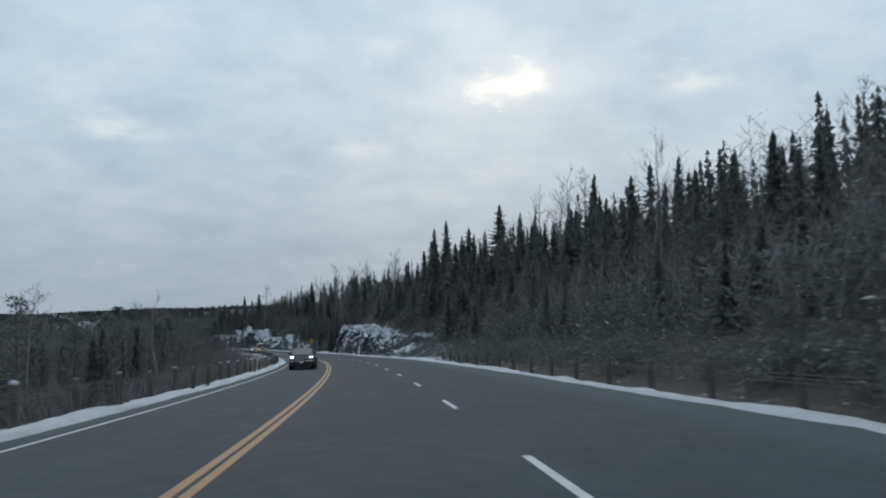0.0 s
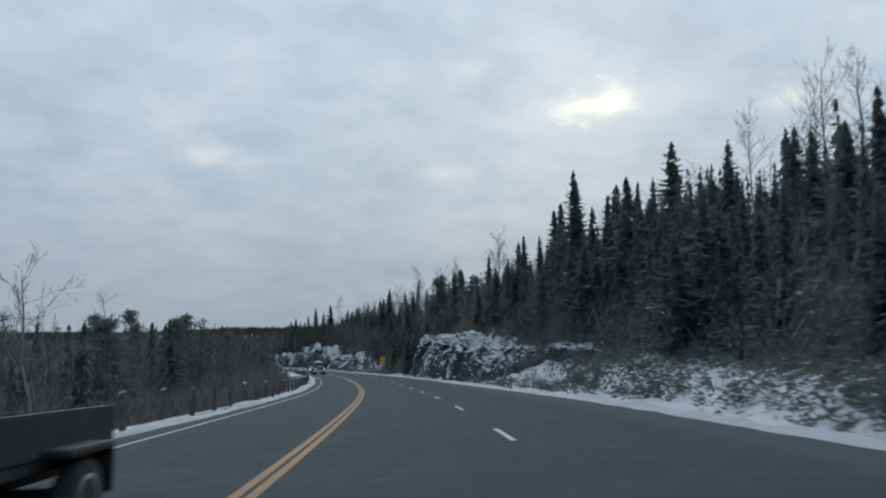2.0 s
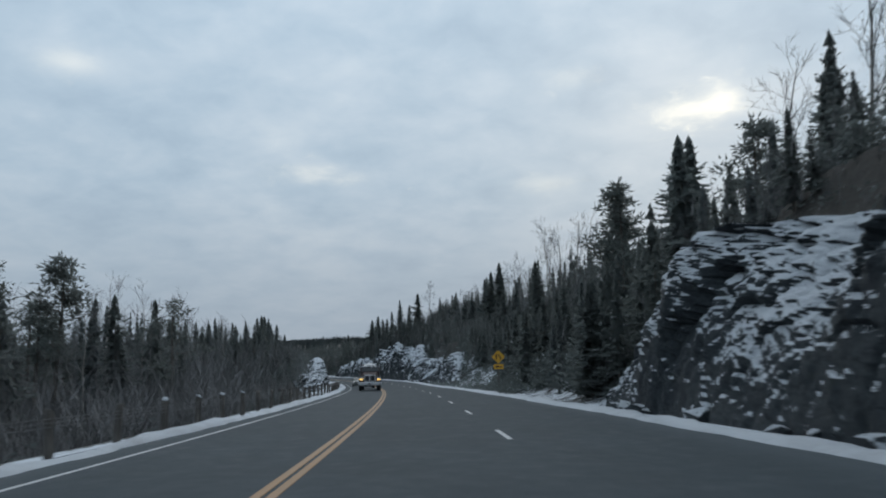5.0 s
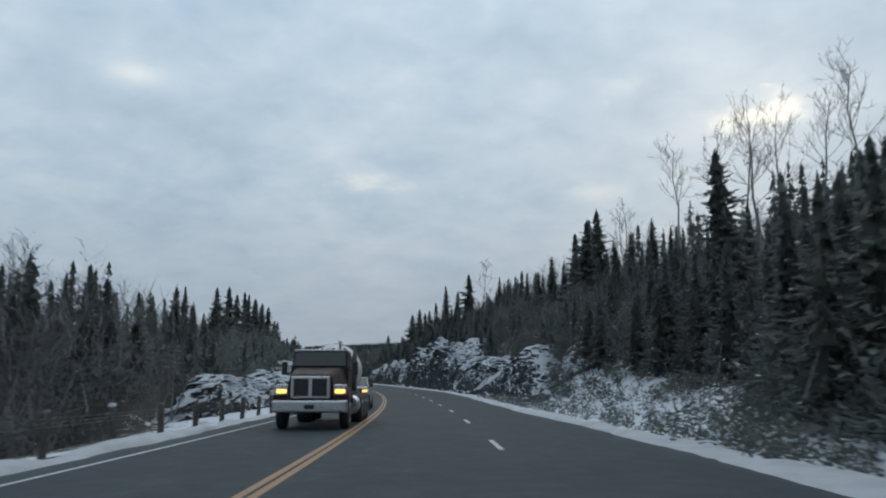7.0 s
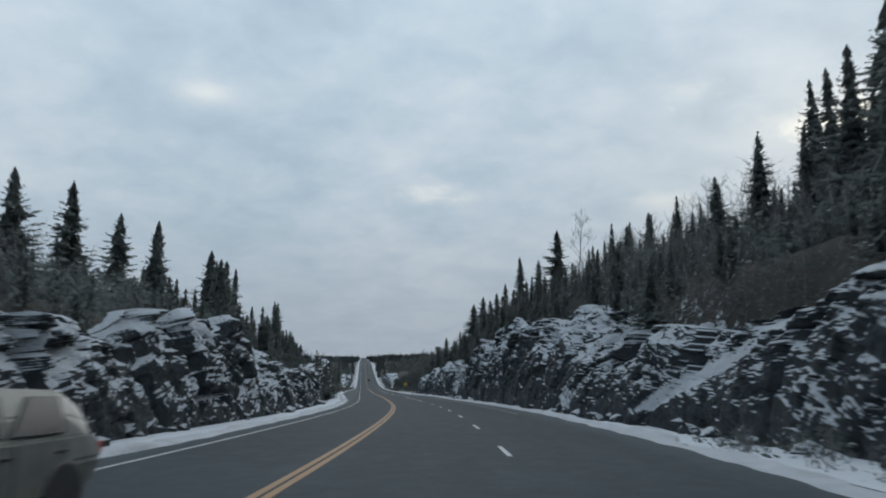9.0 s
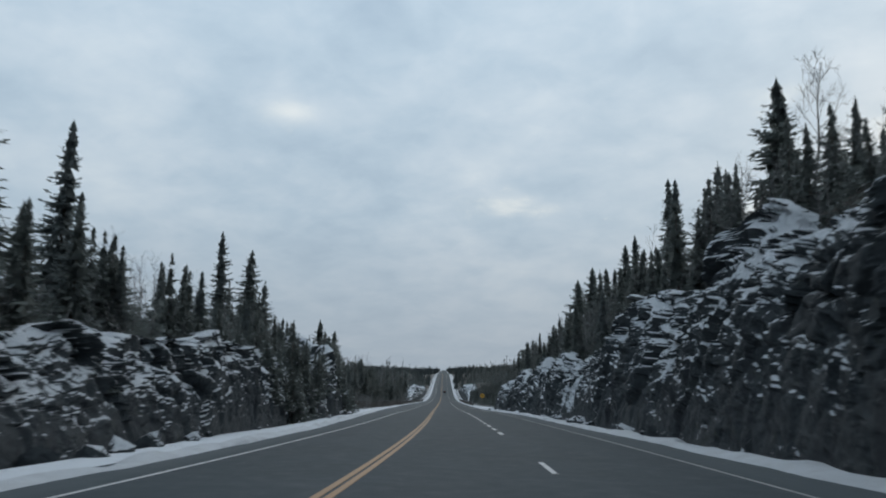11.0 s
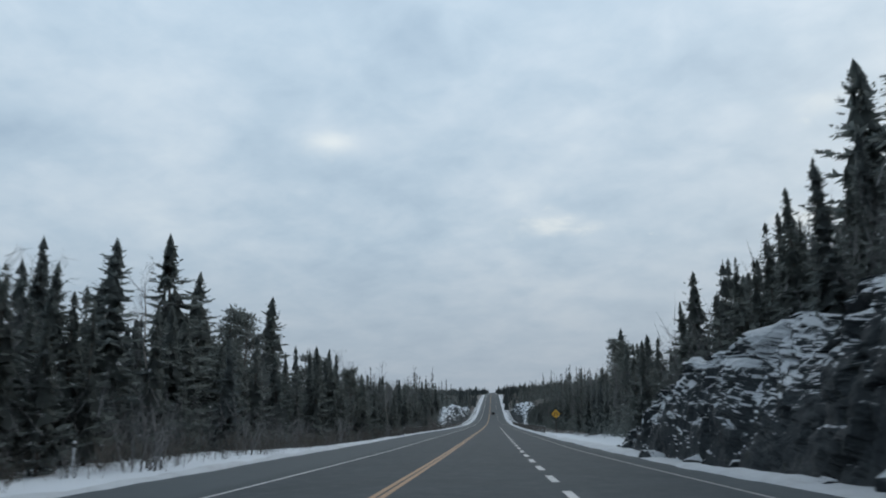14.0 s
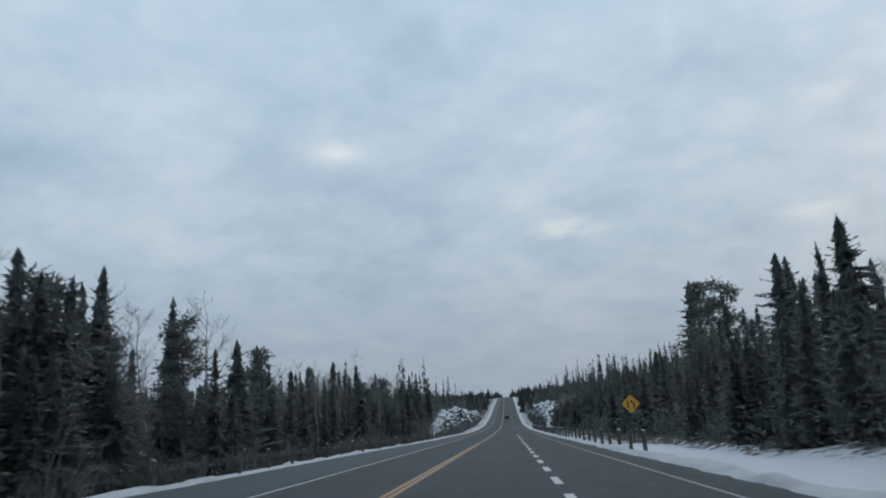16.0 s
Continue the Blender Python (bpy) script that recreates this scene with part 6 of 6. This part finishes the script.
def suv(name, label, paint, s, u, turn=180, lamps=True):
    """A compact five-door car; +y is its front."""
    root = tagged(new(name), label, "car")
    root.matrix_basis = stand(s, u, 0.0, turn) @ Matrix.Diagonal((0.97, 1.0, 0.86, 1))
    part("body", hull([(-4.6, 0.78, 0.80, 0.5, 1.02, 0.86, 0.75), (-4.2, 0.86, 0.86, 0.36, 1.08, 0.92, 0.75), (-2.6, 0.88, 0.87, 0.28, 1.06, 0.93, 0.72), (-1.35, 0.88, 0.82, 0.28, 1.08, 0.93, 0.76),
                       (-0.4, 0.87, 0.78, 0.32, 1.02, 0.91, 0.72), (-0.03, 0.76, 0.68, 0.36, 0.90, 0.82, 0.66)], 0.04), paint, root)
    part("cabin", hull([(-4.45, 0.80, 0.58, 0.98, 1.42, 0.72, 1.2), (-3.9, 0.83, 0.64, 0.98, 1.62, 0.76, 1.3), (-2.4, 0.84, 0.64, 0.98, 1.64, 0.77, 1.3), (-1.25, 0.82, 0.76, 0.98, 1.09, 0.80, 1.03)], 0.03), paint, root)
    part("windscreen", quad([(-0.74, -1.32, 1.11), (0.74, -1.32, 1.11), (0.60, -2.30, 1.60), (-0.60, -2.30, 1.60)], 0.03), GLASS, root, "dark raked windscreen")
    part("rear_window", quad([(-0.66, -4.42, 1.08), (-0.56, -4.05, 1.55), (0.56, -4.05, 1.55), (0.66, -4.42, 1.08)], 0.06), GLASS, root, "dark rear window")
    for sx in (-1, 1):
        for y0, y1 in ((-2.65, -1.75), (-3.75, -2.75)):
            part("side_window", quad([(sx * 0.825, y0, 1.10), (sx * 0.825, y1, 1.10), (sx * 0.69, y1 - 0.45, 1.54), (sx * 0.69, y0 - 0.02, 1.54)][::sx], 0.025), GLASS, root, "dark side window")
        part("mirror", box(sx * 0.98 - 0.1, sx * 0.98 + 0.1, -1.72, -1.6, 1.0, 1.16, 0.03), paint, root, "door mirror")
        wheel(root, sx * 0.80, -0.95, 0.34, 0.22)
        wheel(root, sx * 0.80, -3.65, 0.34, 0.22)
        part("headlight", box(sx * 0.64 - 0.16, sx * 0.64 + 0.16, -0.30, -0.05, 0.72, 0.85, 0.035), HEADLIGHT if lamps else CHROME, root, "slim headlight")
        part("tail_light", box(sx * 0.72 - 0.12, sx * 0.72 + 0.12, -4.64, -4.5, 0.78, 0.95, 0.03), RED_LENS, root, "red tail light")
    grille = part("grille", box(-0.46, 0.46, -0.14, -0.003, 0.58, 0.84, 0.02), BLACK, root, "dark barred grille")
    for z in (0.64, 0.72, 0.80):
        part("grille_bar", box(-0.42, 0.42, -0.03, 0.01, z - 0.01, z + 0.01, 0.004), CHROME, grille, "bright bar")
    part("bumper", box(-0.80, 0.80, -0.22, 0.03, 0.34, 0.54, 0.06), paint, root)
    # black underbody box, added as the shade beneath the car
    part("underbody", box(-0.76, 0.76, -4.4, -0.2, 0.15, 0.42, 0.04), BLACK, root, "black underbody filling the shaded gap")
    for sx in (-1, 1):
        for y in (-0.95, -3.65):
            part("wheel_arch", lathe([(0.345, -0.05), (0.41, -0.05), (0.41, 0.05), (0.345, 0.05)], 20, "x"), BLACK, root, "dark wheel arch").matrix_basis = pose(sx * 0.885, y, 0.38)
        for y0, y1 in ((-2.68, -1.55), (-3.70, -2.72)):
            door = part("door", hull([(y0, 0.010, 0.005, 0.42, 1.02, 0.014, 0.74), (y1, 0.010, 0.005, 0.42, 1.02, 0.014, 0.74)], 0.005), paint, root)
            door.matrix_basis = pose(sx * 0.915, 0, 0)
            part("door_handle", box(sx * 0.015 - 0.015, sx * 0.015 + 0.015, y0 + 0.06, y0 + 0.24, 0.88, 0.915, 0.01), BLACK, door, "dark door handle")
    part("air_dam", box(-0.6, 0.6, -0.1, 0.045, 0.36, 0.47, 0.02), BLACK, root, "dark air intake")
    part("number_plate", box(-0.15, 0.15, 0.02, 0.05, 0.50, 0.58, 0.004), PLATE, root, "pale number plate")
    return root


def mixer_truck(s, u):
    """A bonneted concrete mixer lorry; +y is its front, the bumper at 0."""
    root = tagged(new("concrete_mixer_truck"), "dark maroon concrete mixer truck with a dusty white drum", "truck")
    root.matrix_basis = stand(s, u, 0.0, 180)
    part("bonnet", hull([(-2.2, 0.95, 0.84, 0.95, 2.0, 0.98, 1.45), (-1.2, 0.86, 0.72, 0.95, 1.90, 0.88, 1.4), (-0.35, 0.74, 0.66, 0.95, 1.76, 0.76, 1.3), (-0.2, 0.70, 0.62, 0.98, 1.70, 0.72, 1.3)], 0.05), MAROON_PAINT, root)
    part("cab", hull([(-3.9, 0.98, 0.90, 0.95, 2.54, 1.0, 1.9), (-3.5, 0.99, 0.93, 0.95, 2.62, 1.01, 1.9), (-2.5, 0.99, 0.92, 0.95, 2.60, 1.01, 1.9), (-2.1, 0.98, 0.96, 0.95, 2.02, 1.0, 1.6)], 0.05), MAROON_PAINT, root)
    part("windscreen", quad([(-0.90, -2.12, 2.04), (0.90, -2.12, 2.04), (0.84, -2.44, 2.52), (-0.84, -2.44, 2.52)], 0.035), GLASS, root, "wide dark windscreen")
    part("roof_trim", box(-0.92, 0.92, -2.56, -2.40, 2.56, 2.635, 0.02), CHROME, root, "bright roof-edge strip")
    grille = part("grille", box(-0.62, 0.62, -0.24, -0.12, 0.98, 1.68, 0.03), CHROME, root, "upright chromed grille")
    for sx in (-1, 1):
        part("grille_mesh", box(sx * 0.29 - 0.235, sx * 0.29 + 0.235, -0.14, -0.105, 1.06, 1.60, 0.01), BLACK, grille, "dark mesh")
    for sx in (-1, 1):
        part("mudguard", hull([(-1.95, 0.26, 0.24, 0.75, 1.12, 0.27, 0.95), (-1.1, 0.28, 0.22, 0.95, 1.34, 0.28, 1.15), (-0.3, 0.26, 0.20, 0.85, 1.26, 0.27, 1.0)], 0.04), MAROON_PAINT, root, "rounded mudguard").matrix_basis = pose(sx * 0.93, 0, 0)
        lamp = part("headlight", box(sx * 0.93 - 0.16, sx * 0.93 + 0.16, -0.34, -0.22, 1.14, 1.27, 0.03), AMBER, root, "lit amber headlight")
        part("lamp_surround", box(sx * 0.93 - 0.21, sx * 0.93 + 0.21, -0.40, -0.25, 1.09, 1.42, 0.03), CHROME, lamp, "chromed lamp surround")
        part("mirror", box(sx * 1.22 - 0.09, sx * 1.22 + 0.09, -2.35, -2.2, 1.75, 2.2, 0.03), BLACK, root, "tall black mirror")
        part("mirror_arm", box(min(sx * 0.96, sx * 1.16), max(sx * 0.96, sx * 1.16), -2.32, -2.27, 2.0, 2.04, 0.005), STEEL, root)
        part("exhaust_stack", lathe([(0.08, 1.2), (0.10, 1.25), (0.10, 2.45), (0.07, 2.5), (0.07, 2.85)], 14), STEEL, root, "upright exhaust stack").matrix_basis = pose(sx * 1.02, -4.1, 0)
        part("side_window", quad([(sx * 1.0, -3.4, 1.95), (sx * 1.0, -2.5, 1.95), (sx * 0.935, -2.6, 2.45), (sx * 0.935, -3.4, 2.45)][::sx], 0.03), GLASS, root, "dark side window")
        part("fuel_tank", lathe([(0.30, -0.6), (0.33, -0.55), (0.33, 0.55), (0.30, 0.6)], 18, "y"), CHROME, root, "round fuel tank").matrix_basis = pose(sx * 0.98, -3.2, 0.72)
        wheel(root, sx * 1.02, -1.15, 0.52, 0.30)
        for y in (-5.6, -6.95, -8.3):
            wheel(root, sx * 0.98, y, 0.52, 0.52)
        part("rear_mudflap", box(sx * 0.98 - 0.28, sx * 0.98 + 0.28, -9.0, -8.97, 0.3, 1.0, 0.005), BLACK, root)
        part("tail_light", box(sx * 0.95 - 0.1, sx * 0.95 + 0.1, -9.1, -9.04, 0.95, 1.05, 0.01), RED_LENS, root, "red tail light")
    part("bumper", box(-1.18, 1.18, -0.28, 0.0, 0.55, 0.93, 0.06), CHROME, root, "deep bright bumper")
    part("tow_eye", box(-0.16, 0.16, -0.02, 0.015, 0.66, 0.8, 0.04), BLACK, root, "dark tow recess")
    for k in range(5):
        part("roof_lamp", box(-0.8 + 0.4 * k - 0.05, -0.8 + 0.4 * k + 0.05, -2.75, -2.6, 2.60, 2.69, 0.02), BLACK, root, "small roof lamp")
    part("horn", lathe([(0.03, 0.0), (0.05, 0.25), (0.09, 0.38)], 12), CHROME, root, "roof horn").matrix_basis = pose(-0.6, -3.0, 2.6)
    part("frame_rail", box(-0.45, 0.45, -9.0, -1.0, 0.75, 1.0, 0.02), BLACK, root, "dark chassis")
    drum = part("drum", lathe([(0.50, -0.1), (0.60, 0.0), (0.86, 0.4), (1.05, 1.2), (1.11, 1.8), (1.10, 2.4), (0.96, 3.4), (0.70, 4.3), (0.52, 4.7), (0.46, 4.7)], 30), DRUM_PAINT, root, "dusty white mixing drum")
    drum.matrix_basis = pose(0, -4.3, 1.62, 82, 0, 0)
    for h, r in ((1.0, 1.01), (2.7, 1.06)):
        part("drum_band", lathe([(r, h - 0.04), (r + 0.03, h - 0.03), (r + 0.03, h + 0.03), (r, h + 0.04)], 30), STEEL, drum, "steel drum band")
    part("hopper", lathe([(0.25, 0.0), (0.35, 0.25), (0.62, 0.75), (0.60, 0.76)], 16), BLACK, root, "dark loading hopper").matrix_basis = pose(0, -8.95, 2.1)
    part("chute", hull([(-0.2, 0.2, 0.3, 0.0, 0.3, 0.28, 0.15), (-1.5, 0.18, 0.28, -0.1, 0.2, 0.26, 0.05)], 0.02), BLACK, root, "folded steel chute").matrix_basis = pose(0.35, -9.0, 1.9, -38, 0, 20)
    part("drum_stand", box(-0.6, 0.6, -8.75, -8.55, 1.0, 2.0, 0.03), BLACK, root, "dark rear drum stand")
    part("water_tank", lathe([(0.26, -0.5), (0.30, -0.45), (0.30, 0.45), (0.26, 0.5)], 16, "x"), CHROME, root, "water tank").matrix_basis = pose(0, -4.25, 1.35)
    part("ladder", box(0.98, 1.04, -8.7, -8.4, 0.9, 3.0, 0.01), STEEL, root, "narrow steel ladder")
    return root


pickup("pickup_truck", "charcoal pickup truck with lit headlights on the asphalt", GREY_PAINT, HEADLIGHT, HEADLIGHT, 56.4, -2.0, scale=0.9, low=0.9)
trailer(61.7, -2.1)
mixer_truck(222.3, -1.4)
pickup("pickup_truck", "dirty white pickup truck with one amber headlight", PALE_PAINT, HEADLIGHT, AMBER, 241.2, -1.6, scale=0.95)
suv("passenger_car", "silver-green car with bright headlights, dusty with salt", SILVER_PAINT, 259.6, -2.4)
suv("passenger_car", "dark car far off on the rising road", GREY_PAINT, 805.0, 2.0, 0, False)


# ---------------------------------------------------------------- loose blocks at the foot of the cuts
def block_mesh(seed):
    r = np.random.default_rng(seed)
    bm = bmesh.new()
    pts = r.normal(size=(30, 3))
    pts /= np.abs(pts).max(1, keepdims=True) ** 0.75 * np.linalg.norm(pts, axis=1, keepdims=True) ** 0.25
    for p in pts * (0.5, 0.42, 0.34) * r.uniform(0.72, 1.05, (30, 1)):
        bm.verts.new(p)
    bmesh.ops.convex_hull(bm, input=bm.verts)
    for v in [v for v in bm.verts if not v.link_faces]:
        bm.verts.remove(v)
    me = bpy.data.meshes.new("block")
    bm.to_mesh(me)
    bm.free()
    me.materials.append(ROCK)
    return me


BLOCKS = [block_mesh(k) for k in range(6)]


def talus(cut, s0, s1, side, n, seed):
    r = np.random.default_rng(seed)
    edge, toe = (EDGE_R, TOE_R) if side > 0 else (EDGE_L, TOE_L)
    for k in range(n):
        s = r.uniform(s0, s1)
        u = side * float(edge(s) + toe(s) + r.uniform(-0.7, 0.6))
        size = r.uniform(0.3, 1.05) ** 1.4
        p = place(s, u, float(land(s, u)) - 0.02 * size)
        ob = child("block", BLOCKS[r.integers(6)], cut, m=pose(*p, r.uniform(-25, 25), r.uniform(-25, 25), r.uniform(0, 360)) @ Matrix.Diagonal((size, size, size, 1)))


for cut_, s0, s1, side, n, seed in zip(CUTS[:5], (125, 264, 308, 232, 322), (174, 310, 446, 322, 392), (1, 1, 1, -1, -1), (26, 40, 50, 46, 30), range(300, 305)):
    talus(cut_, s0, s1, side, n, seed)
